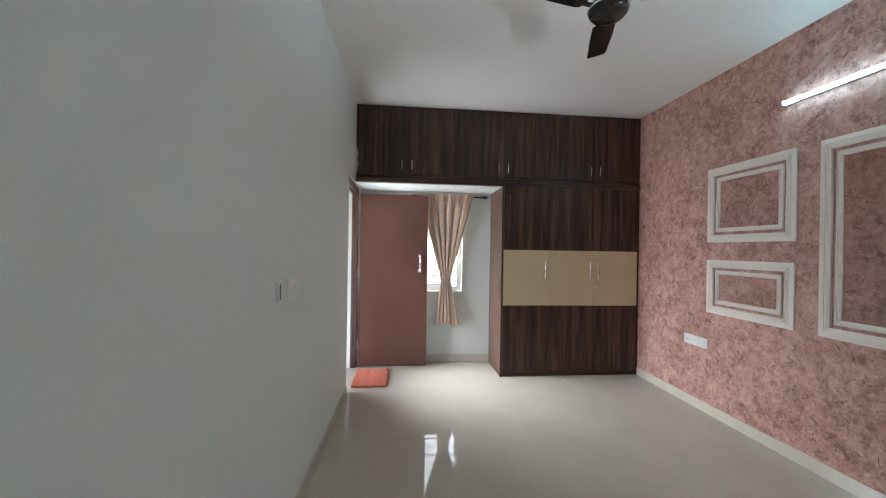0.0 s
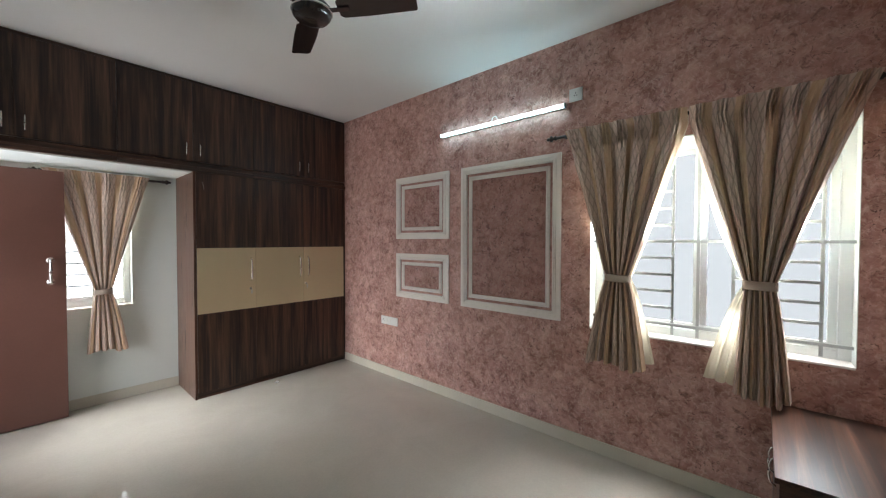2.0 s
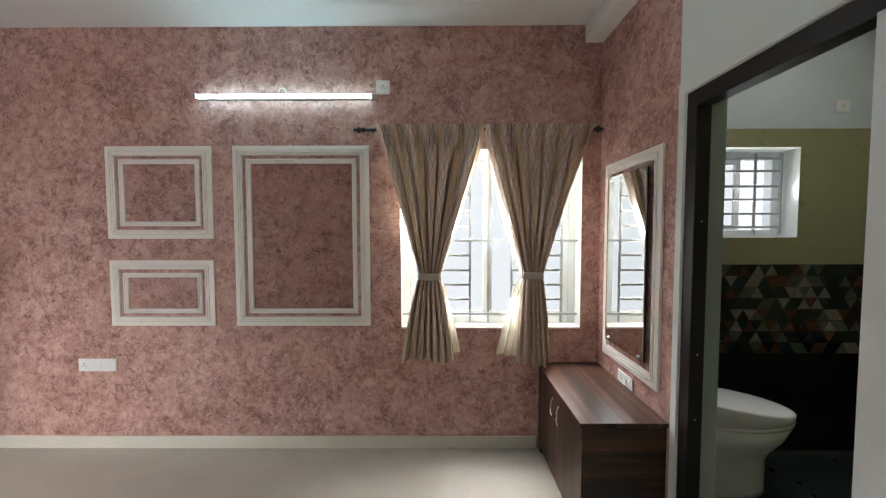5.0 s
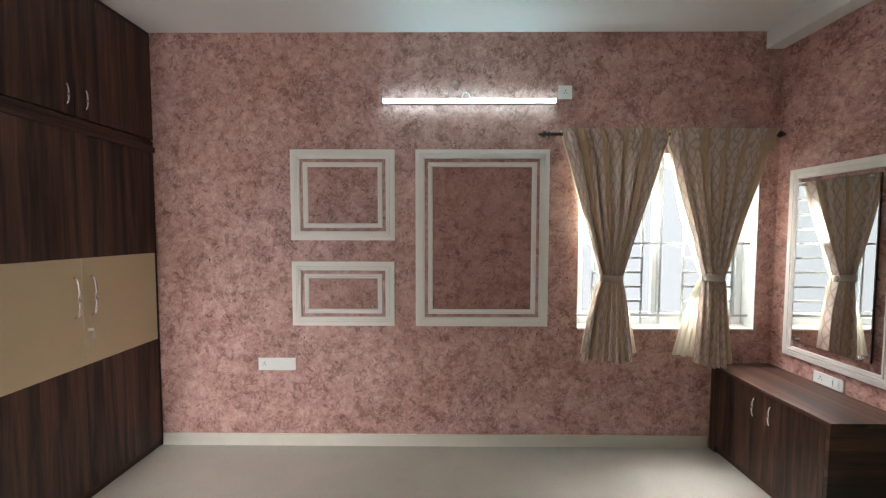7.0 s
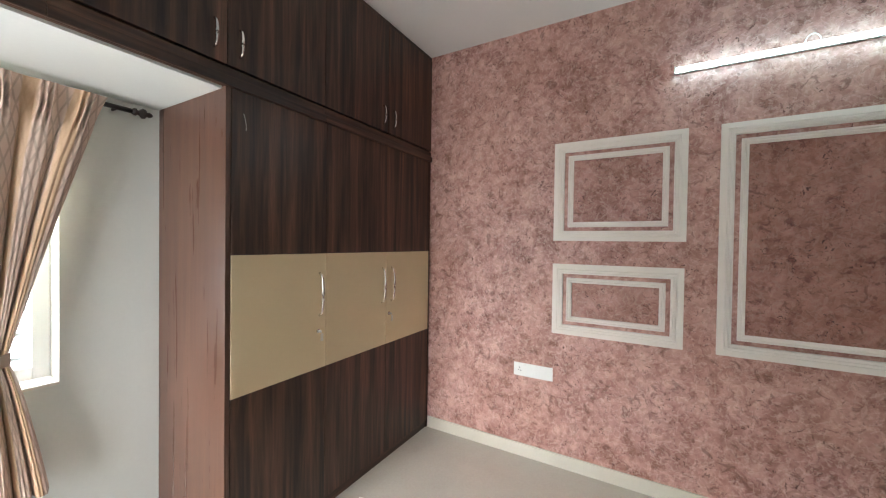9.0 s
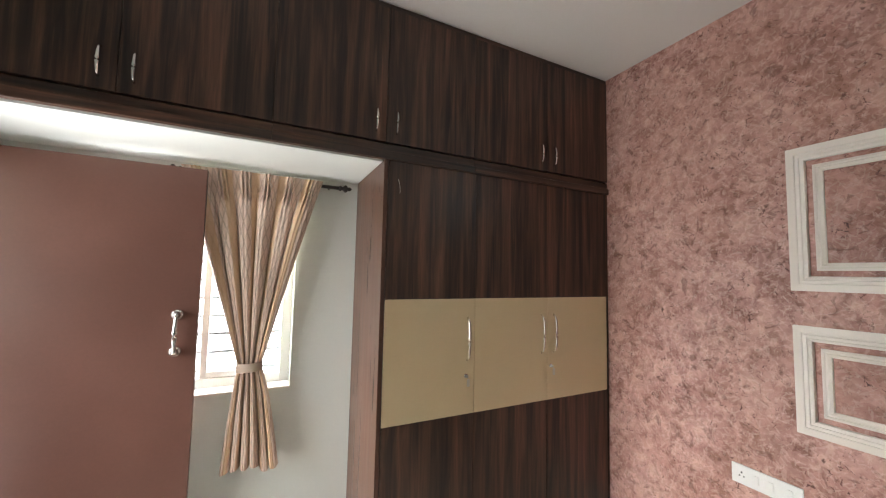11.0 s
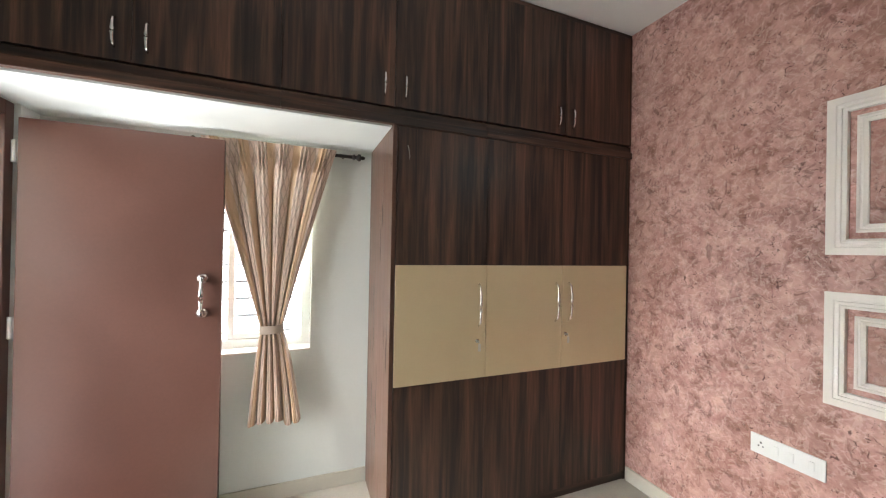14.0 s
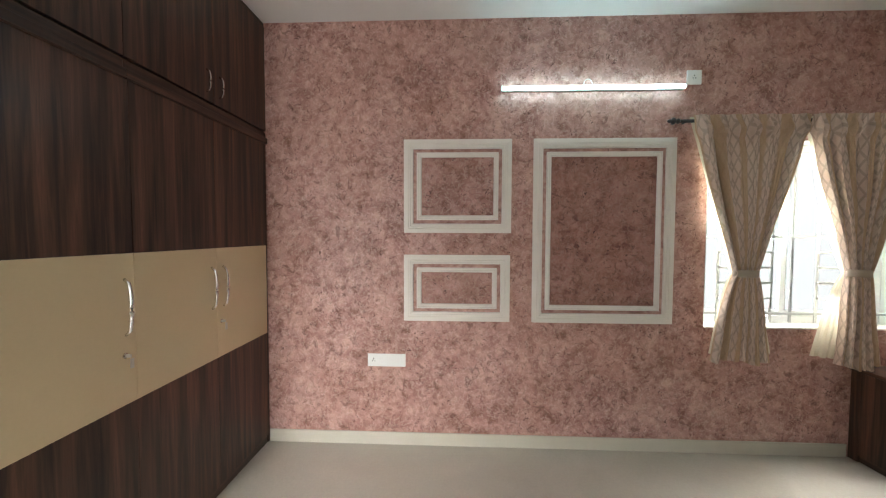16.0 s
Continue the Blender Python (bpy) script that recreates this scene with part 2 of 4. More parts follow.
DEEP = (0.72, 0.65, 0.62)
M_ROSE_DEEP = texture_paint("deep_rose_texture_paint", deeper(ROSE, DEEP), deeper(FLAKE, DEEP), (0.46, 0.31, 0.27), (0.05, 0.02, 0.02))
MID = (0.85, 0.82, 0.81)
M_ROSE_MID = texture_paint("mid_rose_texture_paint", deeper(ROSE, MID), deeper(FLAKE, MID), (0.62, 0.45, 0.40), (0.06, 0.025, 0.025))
M_FLOOR = polished_tile()
M_SKIRT = plain("cream_skirting_tile", (0.64, 0.60, 0.51), 0.2, vary=0.04)
DARK_WOOD = ((0.36, (0.014, 0.008, 0.0065)), (0.50, (0.055, 0.028, 0.019)), (0.66, (0.165, 0.078, 0.048)))
M_WOOD = laminate("dark_walnut_laminate", DARK_WOOD)
M_WOOD_X = laminate("dark_walnut_laminate_level", DARK_WOOD, along="x")
M_WOOD_Y = laminate("dark_walnut_laminate_deep", DARK_WOOD, along="y")
M_SIDE = laminate("brown_side_laminate", ((0.25, (0.052, 0.025, 0.017)), (0.5, (0.095, 0.047, 0.032)), (0.8, (0.160, 0.084, 0.059))), 0.3)
M_CREAM = plain("cream_laminate", (0.66, 0.53, 0.335), 0.32, vary=0.03, scale=2, relief=0.03)
M_DOOR = plain("maroon_door_enamel", (0.125, 0.056, 0.042), 0.34, vary=0.10, scale=3)
M_FRAMEBROWN = plain("brown_frame_enamel", (0.115, 0.058, 0.048), 0.34, vary=0.15, scale=8)
M_FRAME = plain("dark_brown_frame_enamel", (0.010, 0.007, 0.0065), 0.32, vary=0.15, scale=8)
M_MOULD = plain("white_moulding_paint", (0.82, 0.765, 0.71), 0.4, vary=0.03)
M_PLASTIC = plain("white_plastic", (0.82, 0.82, 0.80), 0.3, vary=0.02, relief=0)
M_UPVC = plain("white_upvc", (0.80, 0.82, 0.82), 0.35, vary=0.02, relief=0)
M_BLACK = plain("black_plastic", (0.012, 0.012, 0.012), 0.35, relief=0)
M_FAN = plain("dark_brown_fan_enamel", (0.020, 0.012, 0.010), 0.22, vary=0.2)
M_CHROME = plain("chrome", (0.78, 0.77, 0.75), 0.14, 1.0, vary=0.03, relief=0)
M_STEEL = plain("brushed_steel", (0.62, 0.60, 0.56), 0.3, 1.0, vary=0.05)
M_GRILLE = plain("grey_grille_enamel", (0.42, 0.44, 0.45), 0.4)
M_ROD = plain("black_iron_rod", (0.018, 0.012, 0.010), 0.35)
M_CLOTH = fabric()
M_BAND = plain("beige_band_cloth", (0.38, 0.30, 0.24), 0.8, grain=400, relief=0.3)
M_LINING = see_through("cream_lining", (0.74, 0.68, 0.53), 0.4)
M_GLASS = clear_glass()
M_MIRROR = plain("silvered_mirror", (0.86, 0.88, 0.87), 0.01, 1.0, vary=0.005, relief=0)
M_TUBE = glow("lit_tube", (0.56, 0.90, 1.0), TUBE)
M_DAY = glow("bright_daylight", (0.90, 0.96, 1.0), DAY, 0.02)
M_DAY_NORTH = glow("bright_open_sky", (0.93, 0.97, 1.0), DAY * 6.5, 0.02)
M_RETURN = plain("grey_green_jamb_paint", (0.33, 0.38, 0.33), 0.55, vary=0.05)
M_OLIVE = plain("olive_wall_tile", (0.36, 0.35, 0.20), 0.3, vary=0.05)
M_BATHWHITE = plain("pale_blue_bath_paint", (0.62, 0.70, 0.72), 0.6, vary=0.03)
M_BLACKTILE = plain("black_wall_tile", (0.010, 0.011, 0.011), 0.2, vary=0.2)
M_GREENTILE = plain("dark_green_floor_tile", (0.020, 0.028, 0.024), 0.3, vary=0.25)
M_TRI = triangle_tile()
M_CERAMIC = plain("white_ceramic", (0.78, 0.79, 0.76), 0.1, vary=0.01, relief=0)
M_RED, t_, b_ = nodes_of("orange_red_and_white_cotton", 0.95, 0.0, 0.1)
v_ = place(t_)
t_.links.new(mix(t_, ramp(t_, noise_of(t_, v_, 85.0, 2), (0.53, (0, 0, 0)), (0.60, (0.85,) * 3)), ramp(t_, noise_of(t_, v_, 300.0, 2), (0.3, (0.42, 0.075, 0.035)), (0.7, (0.70, 0.15, 0.075))), (0.78, 0.60, 0.52)), b_.inputs["Base Color"])
bump(t_, b_, noise_of(t_, v_, 400.0, 2), 0.6, 0.002)
M_YELLOW = plain("yellow_slab_paint", (0.80, 0.42, 0.05), 0.6)
M_TERRACE = plain("white_terrace_tile", (0.72, 0.71, 0.68), 0.5)
M_GROUND = plain("dry_grass_field", (0.34, 0.26, 0.14), 0.95, vary=0.3, scale=0.12, grain=1.2, relief=0)
M_YARD = plain("pale_concrete_yard", (0.62, 0.60, 0.56), 0.9, vary=0.1, scale=0.4, grain=6)
M_BLOCK = plain("grey_block_wall", (0.30, 0.31, 0.33), 0.9, vary=0.35, scale=1.6, grain=9)
M_FARWALL = plain("white_compound_wall", (0.72, 0.70, 0.66), 0.8)
M_ROOF = plain("red_roof_sheet", (0.52, 0.26, 0.20), 0.7)
# leaf green lightened, so the haze of distance is in the colour
M_LEAF = plain("hazy_green_leaves", (0.16, 0.25, 0.08), 0.7, vary=0.5, scale=0.5, grain=3, relief=0)
M_BLOOM = plain("red_blossom", (0.62, 0.14, 0.05), 0.7, vary=0.4, scale=0.5, grain=3, relief=0)
M_BARK = plain("bark", (0.12, 0.09, 0.06), 0.9, vary=0.3)
M_RAW = plain("raw_board_edge", (0.66, 0.62, 0.55), 0.9, vary=0.2)


# ---- mesh helpers ----
def box(bm, x0, x1, y0, y1, z0, z1, bevel=0.0):
    r = bmesh.ops.create_cube(bm, size=1.0)
    for v in r["verts"]:
        v.co = ((x0 + x1) / 2 + v.co.x * (x1 - x0), (y0 + y1) / 2 + v.co.y * (y1 - y0), (z0 + z1) / 2 + v.co.z * (z1 - z0))
    if bevel:
        es = {e for v in r["verts"] for e in v.link_edges}
        bmesh.ops.bevel(bm, geom=list(es), offset=bevel, segments=2, affect="EDGES", profile=0.5)
    return bm


def boxes(*dims, bevel=0.0):
    bm = bmesh.new()
    for d in dims:
        box(bm, *d, bevel=bevel)
    return bm


def rod(bm, a, b, r, seg=12, r2=None):
    a, b = Vector(a), Vector(b)
    m = Matrix.Translation((a + b) / 2) @ (b - a).to_track_quat("Z", "Y").to_matrix().to_4x4()
    bmesh.ops.create_cone(bm, cap_ends=True, segments=seg, radius1=r, radius2=r if r2 is None else r2, depth=(b - a).length, matrix=m)
    return bm


def tube(bm, pts, r, seg=8):
    """A bent bar through points."""
    rings = []
    pts = [Vector(p) for p in pts]
    for i, p in enumerate(pts):
        d = (pts[min(i + 1, len(pts) - 1)] - pts[max(i - 1, 0)]).normalized()
        q = d.to_track_quat("Z", "Y")
        rr = r[i] if isinstance(r, (list, tuple)) else r
        rings.append([bm.verts.new(p + q @ Vector((rr * math.cos(2 * math.pi * k / seg), rr * math.sin(2 * math.pi * k / seg), 0))) for k in range(seg)])
    for a, b in zip(rings, rings[1:]):
        for k in range(seg):
            bm.faces.new((a[k], a[(k + 1) % seg], b[(k + 1) % seg], b[k]))
    bm.faces.new(rings[0][::-1])
    bm.faces.new(rings[-1])
    return bm


def lathe(bm, profile, at, axis="z", seg=24):
    """Turns a profile of (radius, height) round an axis through a point."""
    rot = {"z": Matrix(), "x": Matrix.Rotation(radians(90), 4, "Y"), "y": Matrix.Rotation(radians(-90), 4, "X")}[axis]
    m = Matrix.Translation(at) @ rot
    rings = [[bm.verts.new(m @ Vector((max(r, 1e-4) * math.cos(2 * math.pi * k / seg), max(r, 1e-4) * math.sin(2 * math.pi * k / seg), h))) for k in range(seg)] for r, h in profile]
    for a, b in zip(rings, rings[1:]):
        for k in range(seg):
            bm.faces.new((a[k], a[(k + 1) % seg], b[(k + 1) % seg], b[k]))
    bm.faces.new(rings[0][::-1])
    bm.faces.new(rings[-1])
    return bm


def mesh_of(name, bm, material, smooth=False):
    bmesh.ops.recalc_face_normals(bm, faces=bm.faces[:])
    me = bpy.data.meshes.new(name)
    bm.to_mesh(me)
    bm.free()
    me.materials.append(material)
    if smooth:
        me.polygons.foreach_set("use_smooth", [True] * len(me.polygons))
    return me


ORIGIN = {}


def thing(name, at, label, category, group="", kind=""):
    ob = tagged(new(name), label, category, group, kind)
    ob.location = at
    ob.empty_display_size = 0.1
    ORIGIN[ob] = Vector(at)
    return ob


def part(name, bm, material, parent, label="", smooth=False):
    """Links a bmesh, drawn in world metres, as one mesh under a thing or a part."""
    ob = new(name, mesh_of(name, bm, material, smooth))
    ob.parent = parent
    ob.matrix_parent_inverse = Matrix.Translation(-ORIGIN.get(parent, Vector()))
    return tagged(ob, label)


def solid(name, bm, material, label, category, kind="structure", smooth=False, group=""):
    return tagged(new(name, mesh_of(name, bm, material, smooth)), label, category, group, kind)


def wall(name, axis, face, depth, a0, a1, z0, z1, holes, material, label):
    """A wall with thickness; axis is its normal, face its room side, depth signed away from the room. Holes: (a0, a1, z0, z1)."""
    bm = bmesh.new()
    ca = sorted({a0, a1, *(h[0] for h in holes), *(h[1] for h in holes)})
    cz = sorted({z0, z1, *(h[2] for h in holes), *(h[3] for h in holes)})
    ca, cz = [c for c in ca if a0 <= c <= a1], [c for c in cz if z0 <= c <= z1]

    def full(i, j):
        if not (0 <= i < len(ca) - 1 and 0 <= j < len(cz) - 1):
            return False
        ma, mz = (ca[i] + ca[i + 1]) / 2, (cz[j] + cz[j + 1]) / 2
        return not any(h[0] < ma < h[1] and h[2] < mz < h[3] for h in holes)

    cache = {}

    def vert(a, n, z):
        key = (round(a, 5), round(n, 5), round(z, 5))
        if key not in cache:
            cache[key] = bm.verts.new((n, a, z) if axis == "x" else (a, n, z))
        return cache[key]

    n0, n1 = face, face + depth
    for i in range(len(ca) - 1):
        for j in range(len(cz) - 1):
            if not full(i, j):
                continue
            A, B, C, D = ca[i], ca[i + 1], cz[j], cz[j + 1]
            for n in (n0, n1):
                bm.faces.new([vert(A, n, C), vert(B, n, C), vert(B, n, D), vert(A, n, D)])
            for (di, dj), (p, q) in (((-1, 0), ((A, C), (A, D))), ((1, 0), ((B, C), (B, D))), ((0, -1), ((A, C), (B, C))), ((0, 1), ((A, D), (B, D)))):
                if not full(i + di, j + dj):
                    bm.faces.new([vert(p[0], n0, p[1]), vert(q[0], n0, q[1]), vert(q[0], n1, q[1]), vert(p[0], n1, p[1])])
    return solid(name, bm, material, label, "wall")


# ---- the room ----
X0, X1, Y0, Y1, H = -0.475, 2.80, 0.05, 5.12, 3.0      # bedroom
YF = 4.53                                               # wardrobe front
SOFFIT = 2.16
solid("floor", boxes((X0 - 0.23, X1 + 0.23, -0.12, Y1 + 0.23, -0.15, 0.0)), M_FLOOR, "polished cream vitrified tile floor with soft reflections", "floor")
solid("ceiling", boxes((X0 - 0.23, X1 + 0.23, -2.1, Y1 + 0.23, H, H + 0.15)), M_CEIL, "plain white painted ceiling", "ceiling")
wall("wall_west", "x", X0, -0.23, Y0 - 0.17, Y1 + 0.23, 0, H, [(4.13, 4.985, 0, 2.15)], M_WHITE, "white painted wall with the balcony door")
wall("wall_north", "y", Y1, 0.23, X0, X1, 0, H, [(-0.12, 0.80, 0.895, 2.03)], M_WHITE, "white painted wall behind the alcove window")
wall("wall_east", "x", X1, 0.23, Y0, Y1 + 0.23, 0, H, [(0.178, 1.465, 0.89, 2.16)], M_ROSE, "rose and mauve rag-textured feature wall")
wall("wall_south_rose", "y", Y0, -0.17, 1.945, X1, 0, H, [], M_ROSE, "rose rag-textured wall behind the mirror")
wall("wall_south", "y", Y0, -0.17, X0, 1.945, 0, H, [(1.11, 1.90, 0, 2.20)], M_WHITE, "white painted wall with the bathroom door")
solid("ceiling_beam", boxes((X0, X1, Y0, 0.175, 2.88, H - 0.002), bevel=0.004), M_CEIL, "white painted beam over the south wall", "beam")
solid("alcove_soffit", boxes((X0, 1.155, YF + 0.025, Y1, SOFFIT - 0.012, SOFFIT - 0.001)), M_WHITE, "white plaster underside of the loft over the alcove", "soffit")
solid("baseboard", boxes((X1 - 0.012, X1, 0.489, YF - 0.002, 0, 0.09), bevel=0.002), M_SKIRT, "cream tile skirting along the rose wall", "skirting")
solid("baseboard", boxes((X0 + 0.345, 1.158, Y1 - 0.01, Y1, 0, 0.092), bevel=0.002), M_SKIRT, "cream tile skirting in the alcove", "skirting")
solid("baseboard", boxes((X0, X0 + 0.01, Y0, 4.13, 0, 0.09), bevel=0.002), M_SKIRT, "cream tile skirting along the white wall", "skirting")

# balcony door
BDOOR = thing("door_1", (-0.47, 4.97, 0), "open maroon-brown flush door with a chrome pull handle", "door", kind="structure")
fr = part("door_frame", boxes((-0.562, -0.497, 4.13, 4.19, 0, 2.15), (-0.562, -0.497, 4.93, 4.985, 0, 2.15), (-0.562, -0.497, 4.19, 4.93, 2.085, 2.15), bevel=0.003), M_FRAMEBROWN, BDOOR, "dark brown painted wooden frame")
part("door_stop", boxes((-0.562, -0.535, 4.19, 4.202, 0, 2.073), (-0.562, -0.535, 4.918, 4.93, 0, 2.073), (-0.562, -0.535, 4.19, 4.93, 2.073, 2.085)), M_FRAMEBROWN, fr)
part("plaster_return", boxes((-0.704, -0.5625, 4.131, 4.196, 0, 2.149), (-0.704, -0.5625, 4.922, 4.984, 0, 2.149), (-0.704, -0.5625, 4.196, 4.922, 2.079, 2.149)), M_WHITE, BDOOR, "white plaster return outside the frame")
leaf = part("door_leaf", boxes((-0.468, 0.345, 4.955, 4.99, 0.008, 2.085), bevel=0.002), M_DOOR, BDOOR)
bm = bmesh.new()
for z in (1.165, 1.345):
    lathe(bm, [(0.027, 0.0), (0.027, 0.006), (0.02, 0.012), (0.013, 0.02), (0.012, 0.034), (0.004, 0.04)], (0.258, 4.955, z), "y", 20)
bmesh.ops.transform(bm, verts=bm.verts[:], matrix=Matrix.Translation((0, 4.955, 0)) @ Matrix.Scale(-1, 4, (0, 1, 0)) @ Matrix.Translation((0, -4.955, 0)))
tube(bm, [(0.258, 4.955 - 0.030 - 0.010 * math.sin(math.pi * k / 10), 1.165 + 0.018 * k) for k in range(11)], [0.007 + 0.004 * math.sin(math.pi * k / 10) for k in range(11)], 12)
part("pull_handle", bm, M_CHROME, leaf, "chrome pull handle", True)
for z in (1.93, 1.13, 0.26):
    part("hinge", rod(boxes((-0.495, -0.470, 4.962, 4.968, z - 0.05, z + 0.05)), (-0.482, 4.958, z - 0.05), (-0.482, 4.958, z + 0.05), 0.007), M_PLASTIC, BDOOR, "pale steel butt hinge")
part("bolt_keep", boxes((-0.497, -0.492, 4.30, 4.33, 2.09, 2.13)), M_STEEL, BDOOR)

# bathroom door
B2 = thing("door_2", (1.14, 0.04, 0), "open bathroom door with a dark wooden frame", "door", kind="structure")
part("door_frame", boxes((1.832, 1.90, -0.020, 0.045, 0, 2.20), (1.11, 1.16, -0.020, 0.045, 0, 2.20), (1.16, 1.832, -0.020, 0.045, 2.125, 2.20), bevel=0.003), M_FRAME, B2, "dark brown painted wooden frame")
part("plaster_edge", boxes((1.903, 1.944, 0.0505, 0.056, 0, 2.25)), M_WHITE, B2)
part("plaster_edge", boxes((1.12, 1.902, 0.0505, 0.056, 2.204, 2.25)), M_WHITE, B2)
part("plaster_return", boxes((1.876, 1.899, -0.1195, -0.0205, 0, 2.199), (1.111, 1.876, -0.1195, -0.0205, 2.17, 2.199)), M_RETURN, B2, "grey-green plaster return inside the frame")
part("door_leaf", boxes((0.42, 1.13, 0.062, 0.092, 0.012, 2.11), bevel=0.002), M_PLASTIC, B2, "white door leaf folded back on the wall")
for z in (1.02, 1.62, 0.72):
    part("screw", lathe(bmesh.new(), [(0.004, 0.0), (0.004, -0.002), (0.002, -0.003)], (1.832, 0.012, z), "x", 10), M_STEEL, B2)


# ---- windows ----
def grille_window(name, axis, a0, a1, z0, z1, depth0, label, sashes, bars, uprights, side=1, bars_at=0.085, spans=(), through_bars=()):
    """A recessed UPVC window with steel bars. axis: its normal; depth0: where the frame starts; side: the way out."""
    def bx(p0, p1, d0, d1, q0, q1):
        d0, d1 = depth0 + side * d0, depth0 + side * d1
        d0, d1 = min(d0, d1), max(d0, d1)
        return (d0, d1, p0, p1, q0, q1) if axis == "x" else (p0, p1, d0, d1, q0, q1)

    at = (depth0, (a0 + a1) / 2, z0) if axis == "x" else ((a0 + a1) / 2, depth0, z0)
    w = thing(name, at, label, "window", kind="structure")
    f = 0.055
    part("window_frame", boxes(bx(a0, a0 + f, 0, 0.07, z0, z1), bx(a1 - f, a1, 0, 0.07, z0, z1), bx(a0 + f, a1 - f, 0, 0.07, z0, z0 + f), bx(a0 + f, a1 - f, 0, 0.07, z1 - f, z1), bevel=0.003), M_UPVC, w)
    for s0, s1, d in sashes:
        q0, q1, g = z0 + f + 0.002, z1 - f - 0.002, 0.034
        sh = part("sash", boxes(bx(s0, s0 + g, d, d + 0.028, q0, q1), bx(s1 - g, s1, d, d + 0.028, q0, q1), bx(s0 + g, s1 - g, d, d + 0.028, q0, q0 + g), bx(s0 + g, s1 - g, d, d + 0.028, q1 - g, q1), bevel=0.002), M_UPVC, w)
        pane = part("pane", boxes(bx(s0 + g, s1 - g, d + 0.012, d + 0.016, q0 + g, q1 - g)), M_GLASS, sh, "clear glass pane")
        pane.visible_shadow = False
    runs = [(z, p0, p1) for z in bars for p0, p1 in (spans if spans and min([abs(z - q) for q in through_bars]) > 0.02 else ((a0 + (0.004 if spans else 0.03), a1 - (0.004 if spans else 0.03)),))]
    for z, p0, p1 in runs:
        part("grille_bar", boxes(bx(p0, p1, bars_at, bars_at + 0.010, z - 0.008, z + 0.008)), M_GRILLE, w)
    for a in uprights:
        part("grille_upright", boxes(bx(a - 0.008, a + 0.008, bars_at + 0.011, bars_at + 0.021, z0 + 0.02, z1 - 0.02)), M_GRILLE, w)
    return w


def steps(lo, hi, by):
    return [lo + by * k for k in range(int((hi - lo) / by) + 1)]


grille_window("window_1", "x", 0.178, 1.465, 0.89, 2.16, X1 + 0.115, "white two-sash sliding window behind a grey bar grille", [(0.236, 0.862, 0.005), (0.795, 1.407, 0.036)], steps(0.975, 2.1, 0.107), (0.297, 0.66, 0.832, 0.966, 1.33), bars_at=-0.062, spans=((0.297, 0.66), (0.966, 1.33)), through_bars=(0.975, 1.51))
grille_window("window_2", "y", -0.12, 0.80, 0.895, 2.03, Y1 + 0.115, "white window with grey horizontal bars", [(0.33, 0.56, 0.005)], steps(0.975, 1.95, 0.107), (0.62, 0.0))
solid("window_sill", boxes((X1 - 0.012, X1 + 0.114, 0.183, 1.460, 0.882, 0.8945), bevel=0.002), M_MOULD, "white painted sill under the window", "sill")
solid("window_sill", boxes((-0.118, 0.798, Y1 - 0.012, Y1 + 0.114, 0.887, 0.8995), bevel=0.002), M_MOULD, "white painted sill under the alcove window", "sill")
for z in (2.152,):
    solid("window_reveal", boxes((X1 - 0.001, X1 + 0.114, 0.182, 1.461, z, 2.159), (X1 - 0.001, X1 + 0.114, 0.1785, 0.182, 0.891, 2.159), (X1 - 0.001, X1 + 0.114, 1.461, 1.4645, 0.891, 2.159)), M_WHITE, "white painted reveal round the window", "window reveal")
    solid("window_reveal", boxes((X1 - 0.0015, X1 + 0.155, -1.341, -0.749, 2.161, 2.1645), (X1 - 0.0015, X1 + 0.155, -1.3445, -1.341, 1.531, 2.1645), (X1 - 0.0015, X1 + 0.155, -0.749, -0.7455, 1.531, 2.1645), (X1 - 0.0015, X1 + 0.155, -1.341, -0.749, 1.5305, 1.534)), M_WHITE, "white painted reveal round the bathroom window", "window reveal")
for dims in ((X1 + 0.62, X1 + 0.64, -2.3, 2.3, -0.2, 3.2), (-0.32, 1.6, Y1 + 0.62, Y1 + 0.64, 0.2, 2.8)):
    solid("backdrop", boxes(dims), M_DAY if dims[0] > 2 else M_DAY_NORTH, "overexposed white daylight outside the window", "backdrop")


# ---- fitted wardrobe and loft ----
def bow_handle(at, length, reach, r, out=(0, -1, 0)):
    """An upright bow handle on a door face."""
    o = Vector(out)
    pts = [Vector(at) + o * (reach * math.sin(math.pi * k / 12) ** 0.28 if 0 < k < 12 else 0.0) + Vector((0, 0, length * (k / 12 - 0.5))) for k in range(13)]
    return tube(bmesh.new(), pts, [r * (0.75 + 0.4 * math.sin(math.pi * k / 12)) for k in range(13)], 10)


ward = thing("wardrobe", (1.98, 4.83, 0), "built-in dark walnut laminate wardrobe with a cream middle band", "wardrobe")
part("body", boxes((1.181, 2.776, YF + 0.02, Y1, 0.06, SOFFIT - 0.002)), M_WOOD, ward)
part("side_panel", boxes((1.158, 1.1795, YF + 0.001, Y1, 0, SOFFIT - 0.002), bevel=0.001), M_SIDE, ward, "lighter brown laminate side panel")
part("plinth", boxes((1.181, 2.776, YF + 0.012, YF + 0.0195, 0, 0.058)), M_WOOD_X, ward)
part("filler_strip", boxes((2.7775, 2.799, YF + 0.006, YF + 0.02, 0, SOFFIT - 0.002)), M_WOOD, ward)
edges = (1.182, 1.711, 2.240, 2.775)
